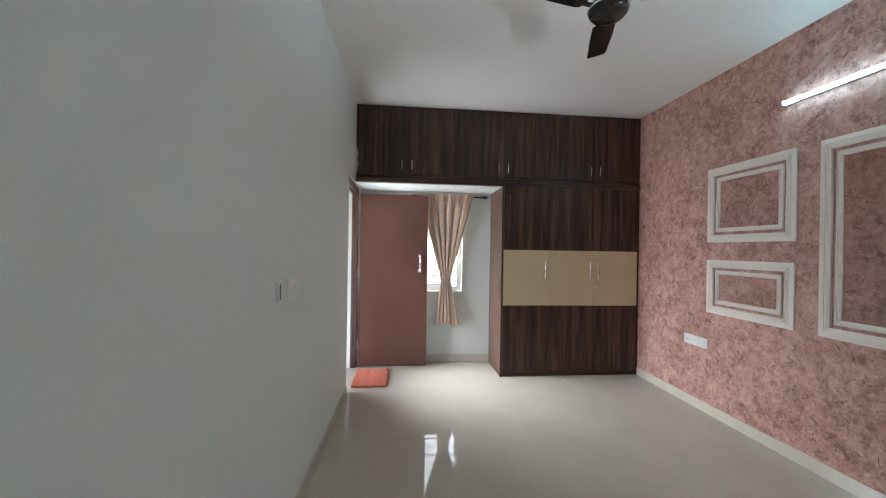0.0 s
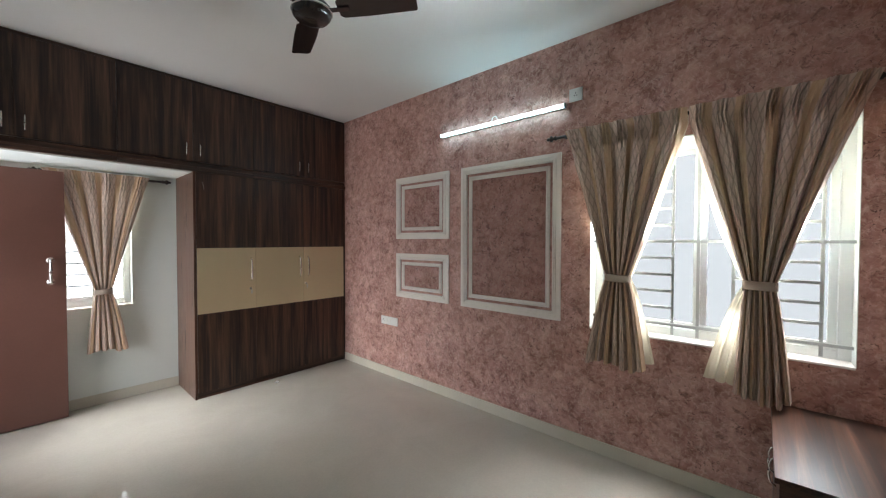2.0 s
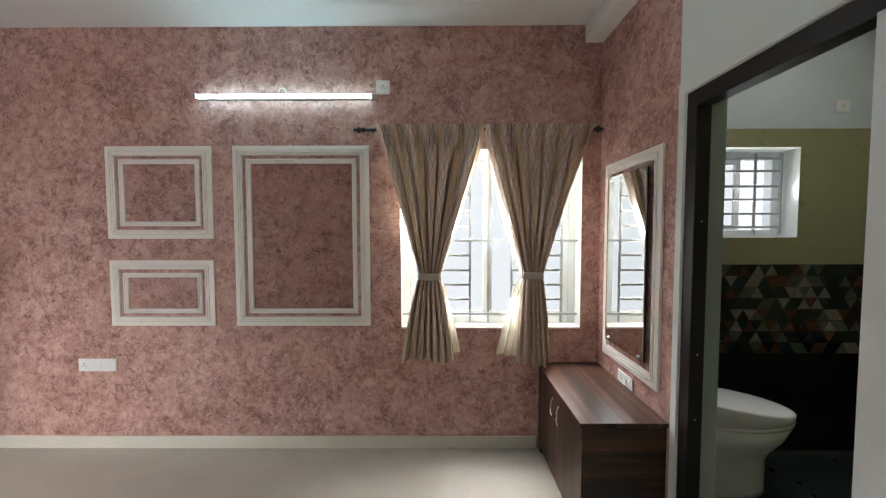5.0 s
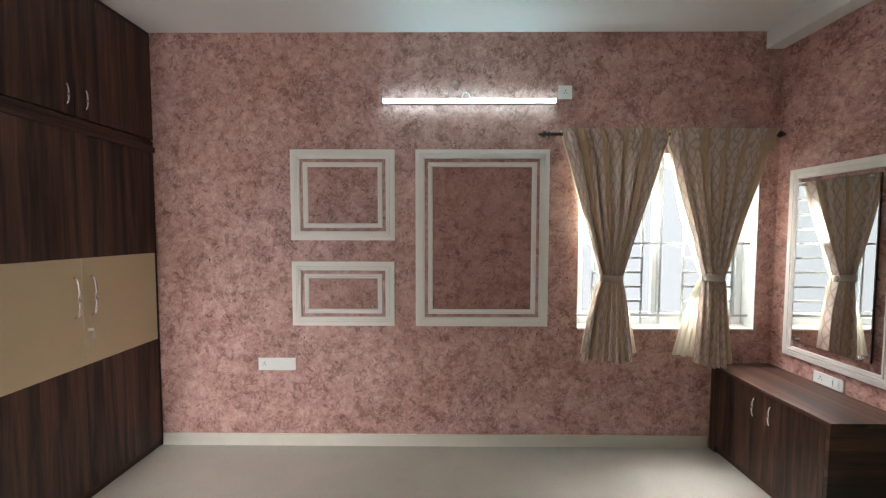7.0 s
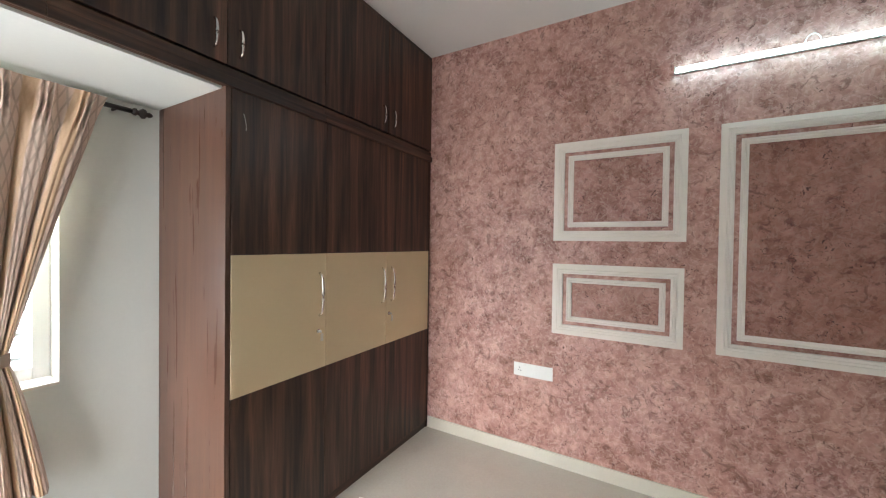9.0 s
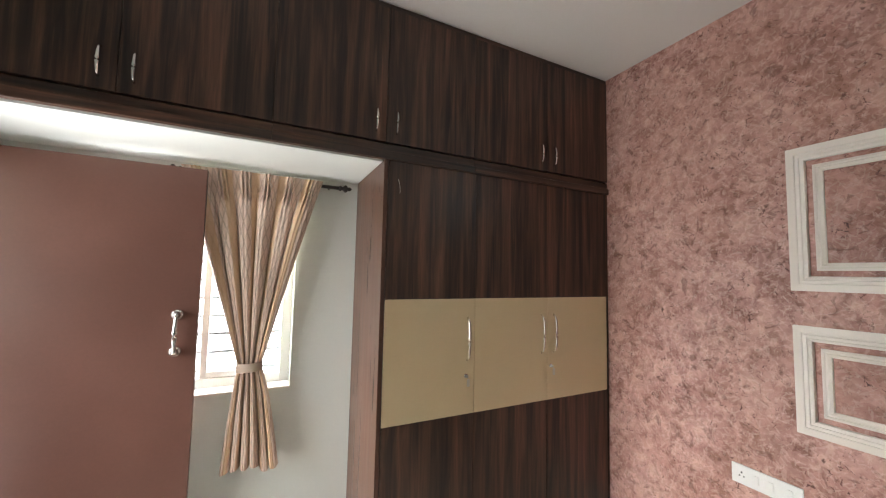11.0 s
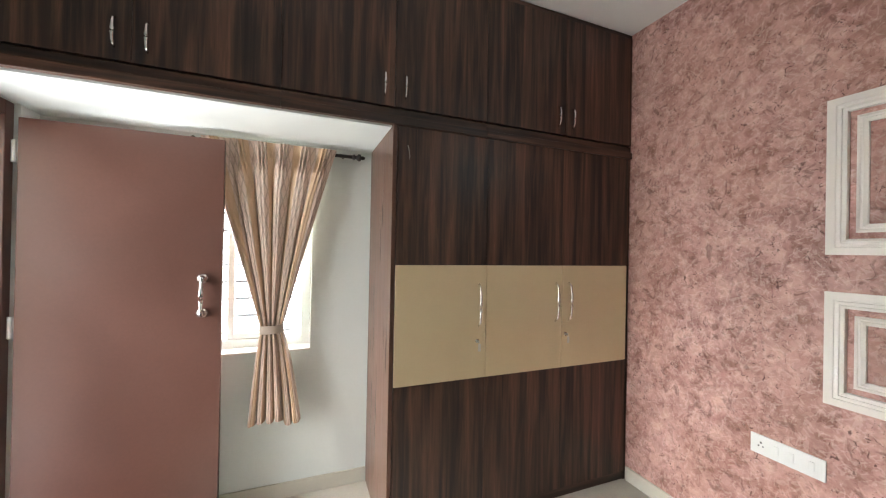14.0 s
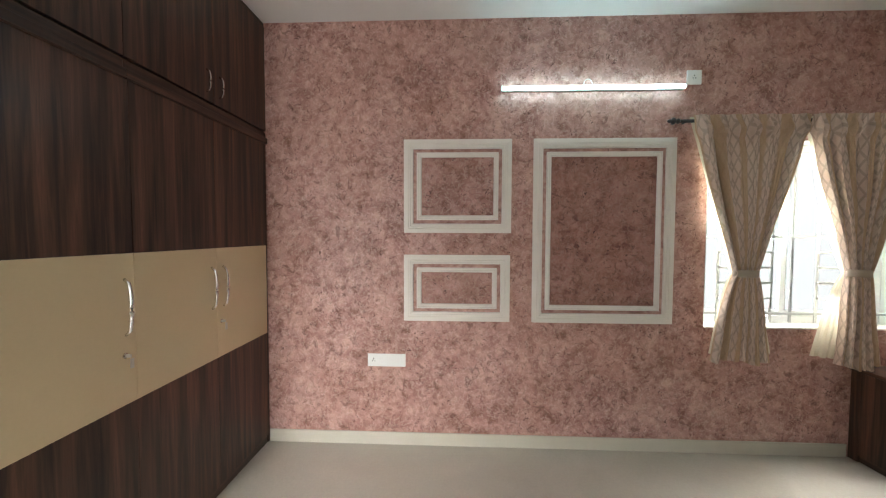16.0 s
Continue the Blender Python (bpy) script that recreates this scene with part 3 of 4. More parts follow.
for n, (a, b) in enumerate(zip(edges, edges[1:])):
    d = part("door", boxes((a + 0.001, b - 0.001, YF + 0.006, YF + 0.0195, 0.06, 2.155)), M_WOOD, ward)
    part("upper_panel", boxes((a + 0.001, b - 0.001, YF, YF + 0.0055, 1.4385, 2.155), bevel=0.0008), M_WOOD, d)
    part("middle_panel", boxes((a + 0.001, b - 0.001, YF - 0.002, YF + 0.0055, 0.809, 1.437), bevel=0.0008), M_CREAM, d, "glossy cream laminate panel")
    part("lower_panel", boxes((a + 0.001, b - 0.001, YF, YF + 0.0055, 0.06, 0.8075), bevel=0.0008), M_WOOD, d)
    hx = (1.664, 2.194, 2.293)[n]
    part("handle", bow_handle((hx, YF - 0.002, 1.215), 0.235, 0.03, 0.0075), M_CHROME, d, "chrome bow handle", True)
    if n != 1:
        kx = (1.657, 0, 2.268)[n]
        lk = part("lock", lathe(bmesh.new(), [(0.012, 0), (0.012, -0.004), (0.007, -0.006)], (kx, YF - 0.002, 1.015), "y", 16), M_CHROME, d, "chrome cam lock")
        part("key", boxes((kx - 0.0015, kx + 0.0015, YF - 0.03, YF - 0.008, 1.008, 1.022), (kx - 0.008, kx + 0.008, YF - 0.034, YF - 0.031, 0.965, 1.005)), M_STEEL, d, "key hanging in the lock")
part("scratch", tube(bmesh.new(), [(1.235 + 0.012 * math.sin(k / 3), YF - 0.0012, 2.06 - 0.012 * k) for k in range(7)], 0.0012, 5), M_RAW, ward)

lofts = (-0.468, 0.632, 1.695, 2.798)
for n, (a, b) in enumerate(zip(lofts, lofts[1:])):
    lc = thing("loft_cabinet", ((a + b) / 2, 4.83, SOFFIT), "dark walnut laminate loft cabinet with two doors under the ceiling", "cabinet", "loft cabinets")
    part("body", boxes((a, b, YF + 0.02, Y1, SOFFIT, H - 0.004)), M_WOOD, lc)
    part("bottom_rail", boxes((a, b, YF + 0.002, YF + 0.0195, SOFFIT - 0.004, 2.236), bevel=0.003), M_WOOD_X, lc)
    part("lip", boxes((a, b, YF - 0.012, YF + 0.0015, SOFFIT - 0.004, 2.196), bevel=0.003), M_WOOD_X, lc)
    part("top_rail", boxes((a, b, YF + 0.004, YF + 0.0195, 2.972, H - 0.004)), M_WOOD_X, lc)
    m = (a + b) / 2
    for s, (p, q) in enumerate(((a, m), (m, b))):
        d = part("door", boxes((p + 0.0015, q - 0.0015, YF, YF + 0.0195, 2.247, 2.970), bevel=0.001), M_WOOD, lc)
        part("handle", bow_handle((m + (-0.054, 0.054)[s], YF, 2.355), 0.12, 0.024, 0.0055), M_CHROME, d, "chrome bow handle", True)
    if n == 0:
        bm = bmesh.new()
        rng = random.Random(4)
        zs = [2.25 + 0.0135 * k for k in range(21)]
        lft = [bm.verts.new((a + 0.002, YF - 0.0015, z)) for z in zs]
        rgt = [bm.verts.new((a + 0.004 + (0.012 + 0.012 * rng.random()) * math.sin(math.pi * (k + 0.5) / 21) ** 0.5, YF - 0.0015, z)) for k, z in enumerate(zs)]
        for k in range(20):
            bm.faces.new((lft[k], rgt[k], rgt[k + 1], lft[k + 1]))
        part("chipped_edge", bm, M_RAW, lc, "chipped laminate edge showing pale board")


# ---- wall frames ----
def moulding(bm, plane, n0, a0, a1, z0, z1, profile):
    """A mitred frame swept with a profile of (inset, height) round a rectangle. plane: 'x-' lies on a wall facing -x, 'y+' facing +y."""
    loops = []
    for inset, up in profile:
        loop = []
        for a, z in ((a0 + inset, z0 + inset), (a1 - inset, z0 + inset), (a1 - inset, z1 - inset), (a0 + inset, z1 - inset)):
            loop.append(bm.verts.new((n0 - up, a, z) if plane == "x-" else (a, n0 + up, z)))
        loops.append(loop)
    for p, q in zip(loops, loops[1:]):
        for k in range(4):
            bm.faces.new((p[k], p[(k + 1) % 4], q[(k + 1) % 4], q[k]))
    for k in range(4):
        bm.faces.new((loops[-1][k], loops[-1][(k + 1) % 4], loops[0][(k + 1) % 4], loops[0][k]))
    return bm


OUTER = ((0, 0), (0, 0.014), (0.030, 0.018), (0.032, 0.013), (0.036, 0.013), (0.038, 0.020), (0.047, 0.020), (0.049, 0.014), (0.052, 0.014), (0.054, 0.021), (0.064, 0.018), (0.066, 0.0))
INNER = ((0, 0), (0, 0.012), (0.010, 0.016), (0.013, 0.011), (0.017, 0.011), (0.020, 0.016), (0.032, 0.010), (0.034, 0.0))
for y0, y1, z0, z1, kind_of in ((1.681, 2.640, 0.905, 2.180, "large portrait"), (2.790, 3.540, 1.530, 2.180, "landscape"), (2.795, 3.540, 0.906, 1.376, "small landscape")):
    wf = thing("wall_frame", (X1, (y0 + y1) / 2, z0), "white double moulding, " + kind_of + " wall frame on rose paint", "wall moulding", "wall frames")
    part("outer_moulding", moulding(bmesh.new(), "x-", X1, y0, y1, z0, z1, OUTER), M_MOULD, wf)
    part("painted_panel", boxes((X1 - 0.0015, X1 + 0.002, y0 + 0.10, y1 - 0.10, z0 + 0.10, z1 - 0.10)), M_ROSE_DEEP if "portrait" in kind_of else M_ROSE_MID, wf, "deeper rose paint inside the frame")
    part("inner_moulding", moulding(bmesh.new(), "x-", X1, y0 + 0.09, y1 - 0.09, z0 + 0.09, z1 - 0.09, INNER), M_MOULD, wf)

MX0 = 2.045
mir = thing("wall_mirror", (2.37, Y0, 0.752), "tall mirror on chrome studs inside a white moulded frame", "mirror")
part("frame", moulding(bmesh.new(), "y+", Y0, MX0, 2.692, 0.752, 2.016, OUTER), M_MOULD, mir, "white moulded frame")
glassm = part("mirror_glass", boxes((2.150, 2.605, Y0 + 0.030, Y0 + 0.035, 0.868, 1.922), bevel=0.001), M_MIRROR, mir)
part("backing", boxes((2.152, 2.603, Y0 + 0.018, Y0 + 0.0298, 0.870, 1.920)), M_BLACK, mir, "dark backing board")
for x in (2.195, 2.565):
    for z in (0.885, 1.905):
        part("stud", lathe(bmesh.new(), [(0.011, -0.034), (0.011, 0.006), (0.006, 0.010)], (x, Y0 + 0.036, z), "y", 14), M_CHROME, mir, "chrome stud")

# ---- dressing cabinet ----
dc = thing("dressing_cabinet", (2.38, 0.26, 0), "low dark walnut laminate dressing cabinet with two doors", "cabinet")
part("body", boxes((1.990, 2.798, Y0 + 0.002, 0.455, 0.0, 0.610), bevel=0.001), M_WOOD_X, dc)
part("side_panel", boxes((1.971, 1.9895, Y0 + 0.002, 0.472, 0.0, 0.610), bevel=0.001), M_WOOD_Y, dc)
part("top", boxes((1.955, 2.799, Y0 + 0.001, 0.487, 0.612, 0.635), bevel=0.002), M_WOOD_X, dc)
for a, b, hx in ((1.991, 2.350, 2.295), (2.352, 2.735, 2.410)):
    d = part("door", boxes((a, b, 0.456, 0.472, 0.05, 0.607), bevel=0.001), M_WOOD, dc)
    part("handle", bow_handle((hx, 0.472, 0.495), 0.125, 0.026, 0.005, (0, 1, 0)), M_CHROME, d, "chrome bow handle", True)
part("filler_strip", boxes((2.737, 2.797, 0.456, 0.472, 0.0, 0.609)), M_WOOD, dc)


# ---- curtains ----
def curtain(name, axis, wall_at, top, tie, bottom, zs, label, lining_side, seed, pleats=7, wide_lining=0.0, full=1.0):
    """A pinch-pleated curtain held by a tie. top, tie, bottom: (from, to) along the wall; zs: heights of the three; lining_side: the free edge."""
    rng = random.Random(seed)
    nu, nv = 48 * pleats, 90
    lean = [rng.uniform(-0.16, 0.16) for _ in range(pleats + 1)]
    am = [rng.uniform(0.75, 1.2) for _ in range(pleats + 1)]
    side = [rng.choice((-1, 1)) for _ in range(pleats + 1)]
    hang = [rng.uniform(-0.012, 0.016) for _ in range(pleats + 1)]
    z0, z1, z2 = zs

    def at(u, z, lining, wide):
        down = z0 - z
        if z > z1:
            k = down / (z0 - z1)
            e = k ** 0.95
            # the edges that meet at the middle stay together for the depth of the heading
            late = max(0.0, (k - 0.09) / 0.91)
            a = top[0] + (tie[0] - top[0]) * (late if lining_side < 0 else e)
            b = top[1] + (tie[1] - top[1]) * (late if lining_side > 0 else e)
            depth = (0.078 - 0.020 * k) * full
            spread_by = 2.4 * max(0.0, k - 0.25) * (1 - k) * wide
        else:
            k = (z1 - z) / (z1 - z2)
            e = k ** 0.70
            a, b = tie[0] + (bottom[0] - tie[0]) * e, tie[1] + (bottom[1] - tie[1]) * e
            depth = (0.058 + 0.022 * k) * full
            spread_by = 1.5 * wide * k ** 0.7
        if lining_side < 0:
            a -= spread_by
        else:
            b += spread_by
        w = u * pleats
        i = min(int(w), pleats - 1)
        f = w - i
        soft = min(1.0, down / 0.30)
        # each pleat falls as a rounded fold with a pinched valley and a lesser fold on one flank
        g = min(1.0, max(0.0, f + lean[i] * soft * math.sin(math.pi * f)))
        ridge = 1 - abs(2 * g - 1) ** (1.2 if full > 0.9 else 1.7)
        flank = max(0.0, 1 - abs(g - 0.5 - 0.27 * side[i]) / 0.11)
        d = depth * am[i] * (0.85 * ridge + 0.30 * full * flank * soft - 0.18 * full * max(0.0, 1 - abs(g - 0.5) / 0.09) * soft)
        d += 0.005 * math.sin(9 * z + 5 * u + seed) * soft
        s = a + (b - a) * (u - 0.07 * math.sin(2 * math.pi * w) / pleats * soft)
        if down < 0.30:
            # flat heading, pinched into three small tucks a hand's width below the top
            head = max(0.0, 1 - down / 0.28)
            pinch = math.exp(-((down - 0.095) / 0.05) ** 2)
            r = abs(f - 0.5)
            lobe = 0.5 + 0.5 * math.cos(6 * math.pi * (f - 0.5) / 0.50)
            tuck = lobe * max(0.0, 1 - (r / 0.27) ** 4)
            d = d * (1 - 0.85 * head) + 0.048 * full * tuck * (0.25 * head + 0.75 * pinch) - 0.016 * pinch * (1 - tuck)
            s += (b - a) / pleats * 0.22 * pinch * (0.5 - f) * max(0.0, 1 - r / 0.5)
        d -= 0.42 * depth * soft
        n = wall_at - 0.088 - ((0.25 * d - 0.042) if lining else d)
        return (n, s, z) if axis == "x" else (s, n, z)

    def sheet(lining, wide, hem):
        bm = bmesh.new()
        uv = bm.loops.layers.uv.new("cloth")
        grid = []
        for j in range(nv + 1):
            t = j / nv
            row = []
            for i in range(nu + 1):
                u = i / nu
                fold = min(int(u * pleats), pleats - 1)
                zb = z2 + hem + 0.014 * math.sin(7 * u + seed) + hang[fold] * math.sin(math.pi * (u * pleats - fold)) - 0.010 * abs(math.sin(math.pi * u * pleats))
                row.append(bm.verts.new(at(u, z0 + (zb - z0) * t, lining, wide)))
            grid.append(row)
        for j in range(nv):
            for i in range(nu):
                fc = bm.faces.new((grid[j][i], grid[j][i + 1], grid[j + 1][i + 1], grid[j + 1][i]))
                for lp, (p, q) in zip(fc.loops, ((i, j), (i + 1, j), (i + 1, j + 1), (i, j + 1))):
                    lp[uv].uv = (1.5 * p / nu + seed, 1.55 * q / nv)
        return bm

    mid = (top[0] + top[1]) / 2
    c = thing(name, (wall_at - 0.085, mid, zs[2]) if axis == "x" else (mid, wall_at - 0.085, zs[2]), label, "curtain", "curtains")
    part("cloth", sheet(False, 0.0, 0.0), M_CLOTH, c, "beige and gold woven cloth", True)
    part("lining", sheet(True, wide_lining, 0.045), M_LINING, c, "cream lining", True)
    bm = bmesh.new()
    tm, half = (tie[0] + tie[1]) / 2, (tie[1] - tie[0]) / 2 + 0.010
    prof = []
    for k in range(29):
        ang = 2 * math.pi * k / 28
        prof.append((tm + half * math.cos(ang), wall_at - 0.085 - 0.046 * math.sin(ang)))
    rows = []
    for dz, sw in ((-0.024, 0.95), (-0.020, 1.0), (0.020, 1.0), (0.024, 0.95)):
        rows.append([bm.verts.new((wall_at - 0.085 + (n - wall_at + 0.085) * sw, tm + (s - tm) * sw, zs[1] + dz + 0.008 * math.cos(3 * i / 28)) if axis == "x" else (tm + (s - tm) * sw, wall_at - 0.085 + (n - wall_at + 0.085) * sw, zs[1] + dz + 0.008 * math.cos(3 * i / 28))) for i, (s, n) in enumerate(prof)])
    for p, q in zip(rows, rows[1:]):
        for k in range(28):
            bm.faces.new((p[k], p[k + 1], q[k + 1], q[k]))
    part("tie_band", bm, M_BAND, c, "pale fabric tie band", True)
    return c


def curtain_rod(name, axis, wall_at, a0, a1, z, label):
    n = wall_at - 0.060
    P = (lambda s, zz=z: (n, s, zz)) if axis == "x" else (lambda s, zz=z: (s, n, zz))
    r = thing(name, P((a0 + a1) / 2), label, "curtain rod")
    part("pole", rod(bmesh.new(), P(a0), P(a1), 0.011, 14), M_ROD, r, smooth=True)
    for e, sgn in ((a0, -1), (a1, 1)):
        bm = bmesh.new()
        pr = [(0.011, -0.02), (0.017, -0.012), (0.017, -0.004), (0.010, 0.0), (0.012, 0.008), (0.024, 0.020), (0.022, 0.030), (0.010, 0.038), (0.013, 0.046), (0.009, 0.056), (0.003, 0.062)]
        lathe(bm, [(a, sgn * b) for a, b in pr], P(e), "y" if axis == "x" else "x", 16)
        part("finial", bm, M_ROD, r, smooth=True)
    for e in (a0 + 0.07, a1 - 0.07):
        b0 = P(e)
        b1 = (wall_at, e, z) if axis == "x" else (e, wall_at, z)
        bm = rod(bmesh.new(), b0, b1, 0.006, 10)
        part("bracket", bm, M_ROD, r)
    return r


curtain_rod("curtain_rod", "x", X1, 0.125, 1.715, 2.275, "black iron curtain rod with turned finials")
curtain("curtain", "x", X1, (0.880, 1.625), (1.185, 1.325), (1.085, 1.455), (2.305, 1.262, 0.680), "beige and gold patterned curtain tied at the middle", -1, 3, 7, 0.035)
curtain("curtain", "x", X1, (0.125, 0.872), (0.478, 0.605), (0.405, 0.650), (2.305, 1.270, 0.655), "beige patterned curtain tied back, cream lining showing", 1, 8, 7, 0.10)
curtain_rod("curtain_rod", "y", Y1, 0.20, 1.045, 2.095, "black iron curtain rod under the alcove soffit")
curtain("curtain", "y", Y1, (0.215, 0.930), (0.530, 0.640), (0.470, 0.752), (2.118, 1.040, 0.505), "beige and gold curtain tied before the alcove window", 0, 5, 6, 0.0, 0.62)

# ---- tube light ----
tl = thing("tube_light", (X1, 2.26, 2.515), "lit white tube light batten on the rose wall", "lamp")
part("batten", boxes((X1 - 0.022, X1, 1.648, 2.868, 2.500, 2.528), bevel=0.002), M_PLASTIC, tl)
part("tube", rod(bmesh.new(), (X1 - 0.034, 1.655, 2.514), (X1 - 0.034, 2.861, 2.514), 0.0125, 16), M_TUBE, tl, "glowing white tube", True)
for y in (1.650, 2.866):
    part("end_cap", boxes((X1 - 0.048, X1 - 0.002, y - 0.004, y + 0.004, 2.498, 2.531), bevel=0.002), M_PLASTIC, tl)
part("wire", tube(bmesh.new(), [(X1 - 0.006, 2.28 - 0.03 * math.cos(math.pi * k / 8), 2.535 + 0.045 * math.sin(math.pi * k / 8)) for k in range(9)], 0.003, 6), M_PLASTIC, tl, "white supply wire", True)


# ---- switches and sockets ----
def socket(name, axis, n0, out, a0, a1, z0, z1, label, holes=(), rockers=()):
    """A plate on a wall; holes: places along it of three-pin sockets; rockers: places of switches."""
    def bx(p0, p1, d0, d1, q0, q1):
        d0, d1 = sorted((n0 + out * d0, n0 + out * d1))
        return (d0, d1, p0, p1, q0, q1) if axis == "x" else (p0, p1, d0, d1, q0, q1)

    zc = (z0 + z1) / 2
    at = (n0, (a0 + a1) / 2, z0) if axis == "x" else ((a0 + a1) / 2, n0, z0)
    s = thing(name, at, label, "switch plate" if rockers and not holes else "socket")
    part("plate", boxes(bx(a0, a1, 0.0005, 0.009, z0, z1), bevel=0.002), M_PLASTIC, s)
    for a in holes:
        for da, dz, r in ((0, 0.011, 0.0034), (-0.009, -0.006, 0.0026), (0.009, -0.006, 0.0026)):
            part("pin_hole", boxes(bx(a + da - r, a + da + r, 0.0085, 0.0096, zc + dz - r * 1.3, zc + dz + r * 1.3)), M_BLACK, s)
    for a in rockers:
        part("rocker", boxes(bx(a - 0.010, a + 0.010, 0.006, 0.0125, zc - 0.020, zc + 0.020), bevel=0.0015), M_PLASTIC, s)
    return s


socket("wall_socket", "x", X1, -1, 3.530, 3.803, 0.570, 0.662, "white six-module plate with sockets and switches", (3.76,), (3.70, 3.645, 3.575))
socket("wall_socket", "x", X1, -1, 1.530, 1.626, 2.534, 2.628, "white square three-pin socket near the tube light", (1.578,))
socket("wall_socket", "y", Y0, 1, 2.297, 2.474, 0.640, 0.712, "white socket plate under the mirror", (2.43,), (2.365, 2.33))
socket("wall_socket", "x", X0, 1, 2.345, 2.470, 1.180, 1.278, "white switch and socket plate on the white wall", (2.435,), (2.375,))
socket("switch_plate", "x", X0, 1, 3.870, 3.930, 1.455, 1.530, "small off-white switch plate on the white wall", (), (3.90,))
sp = thing("remote_holder", (X0, 2.205, 1.18), "slim white holder with a dark slot on the wall", "holder")
part("plate", boxes((X0 + 0.0005, X0 + 0.012, 2.185, 2.225, 1.185, 1.275), bevel=0.002), M_PLASTIC, sp)
part("slot", boxes((X0 + 0.0115, X0 + 0.013, 2.196, 2.214, 1.195, 1.265)), M_BLACK, sp, "dark slot")

# ---- ceiling fan ----
FX, FY, FZ = 1.14, 2.335, 2.715
fan = thing("ceiling_fan", (FX, FY, FZ), "dark brown three-blade ceiling fan at rest", "fan")
part("motor", lathe(bmesh.new(), [(0.02, -0.050), (0.055, -0.050), (0.060, -0.044), (0.082, -0.040), (0.098, -0.022), (0.103, 0.0), (0.100, 0.018), (0.086, 0.034), (0.050, 0.045), (0.046, 0.06)], (FX, FY, FZ), "z", 32), M_FAN, fan, smooth=True)
part("trim_ring", lathe(bmesh.new(), [(0.1025, -0.006), (0.1055, -0.003), (0.1055, 0.003), (0.1025, 0.006)], (FX, FY, FZ), "z", 32), M_CHROME, fan, "thin bright ring", True)
part("lower_cup", lathe(bmesh.new(), [(0.046, 0.046), (0.044, 0.075), (0.034, 0.11), (0.014, 0.125)], (FX, FY, FZ), "z", 24), M_FAN, fan, smooth=True)
part("downrod", rod(bmesh.new(), (FX, FY, FZ + 0.12), (FX, FY, H - 0.05), 0.011, 12), M_FAN, fan, smooth=True)
part("canopy", lathe(bmesh.new(), [(0.014, -0.10), (0.03, -0.095), (0.055, -0.03), (0.058, 0.0)], (FX, FY, H - 0.001), "z", 24), M_FAN, fan, smooth=True)
for ang in (68, 188, 308):
    rot = Matrix.Translation((FX, FY, FZ)) @ Matrix.Rotation(radians(ang), 4, "Z") @ Matrix.Rotation(radians(-3.5), 4, "Y")
    bm = bmesh.new()
    box(bm, 0.08, 0.20, -0.016, 0.016, -0.006, 0.0, 0.002)
    bmesh.ops.transform(bm, verts=bm.verts[:], matrix=rot)
    bl_arm = part("blade_iron", bm, M_FAN, fan)
    bm = bmesh.new()
    tilt = Matrix.Rotation(radians(-10), 4, "X")
    outline = [(0.14, -0.045), (0.16, -0.062), (0.30, -0.066), (0.535, -0.058), (0.555, -0.046), (0.555, 0.050), (0.545, 0.058), (0.30, 0.064), (0.16, 0.062), (0.14, 0.045)]
    up = [bm.verts.new(rot @ tilt @ Vector((x, y, 0.004))) for x, y in outline]
    dn = [bm.verts.new(rot @ tilt @ Vector((x, y, 0.0))) for x, y in outline]
    bm.faces.new(up)
    bm.faces.new(dn[::-1])
    for k in range(len(outline)):
        j = (k + 1) % len(outline)
        bm.faces.new((up[k], dn[k], dn[j], up[j]))
    part("blade", bm, M_FAN, fan)

# ---- door mat ----
dm = thing("door_mat", (-0.27, 4.56, 0), "chunky orange-red and pale woven cotton door mat", "mat")
part("backing", boxes((-0.445, -0.10, 4.30, 4.83, 0.0, 0.006)), M_RED, dm)
NR = 23
for k in range(NR):
    y = 4.305 + 0.52 * k / (NR - 1)
    bm = bmesh.new()
    pts, rad = [], []
    for j in range(41):
        x = -0.452 + 0.355 * j / 40 + 0.006 * math.sin(k * 1.9)
        pts.append((x, y + 0.004 * math.sin(j * 0.5 + k * 0.3), 0.0135))
        rad.append(0.0105 + 0.0038 * math.sin(j * 1.57 + k * math.pi))
    tube(bm, pts, rad, 7)
    part("woven_cord", bm, M_RED, dm, smooth=True)

scrap = bmesh.new()
bmesh.ops.create_icosphere(scrap, subdivisions=2, radius=0.014, matrix=Matrix.Translation((1.86, 4.40, 0.008)))
for v in scrap.verts:
    v.co += Vector((noise.noise(v.co * 90), noise.noise(v.co * 90 + Vector((5, 0, 0))), 0.0)) * 0.012
    v.co.z = max(0.001, v.co.z * 0.9)
solid("paper_scrap", scrap, M_PLASTIC, "tiny crumpled white paper scrap on the floor", "paper scrap", kind="thing")

# ---- bathroom ----
BX0, BY0 = 0.95, -1.95
solid("bathroom_floor", boxes((BX0, X1, BY0, -0.121, -0.15, -0.012)), M_GREENTILE, "dark green bathroom floor tiles", "floor")
wall("bathroom_wall_east", "x", X1 - 0.001, 0.23, BY0, -0.121, -0.012, H, [(-1.345, -0.745, 1.53, 2.165)], M_OLIVE, "olive green bathroom wall with a small window")
wall("bathroom_wall_west", "x", BX0, -0.1, BY0, -0.121, -0.012, H, [], M_OLIVE, "plain olive bathroom wall")
wall("bathroom_wall_south", "y", BY0, -0.1, BX0, X1, -0.012, H, [], M_OLIVE, "plain olive bathroom wall")
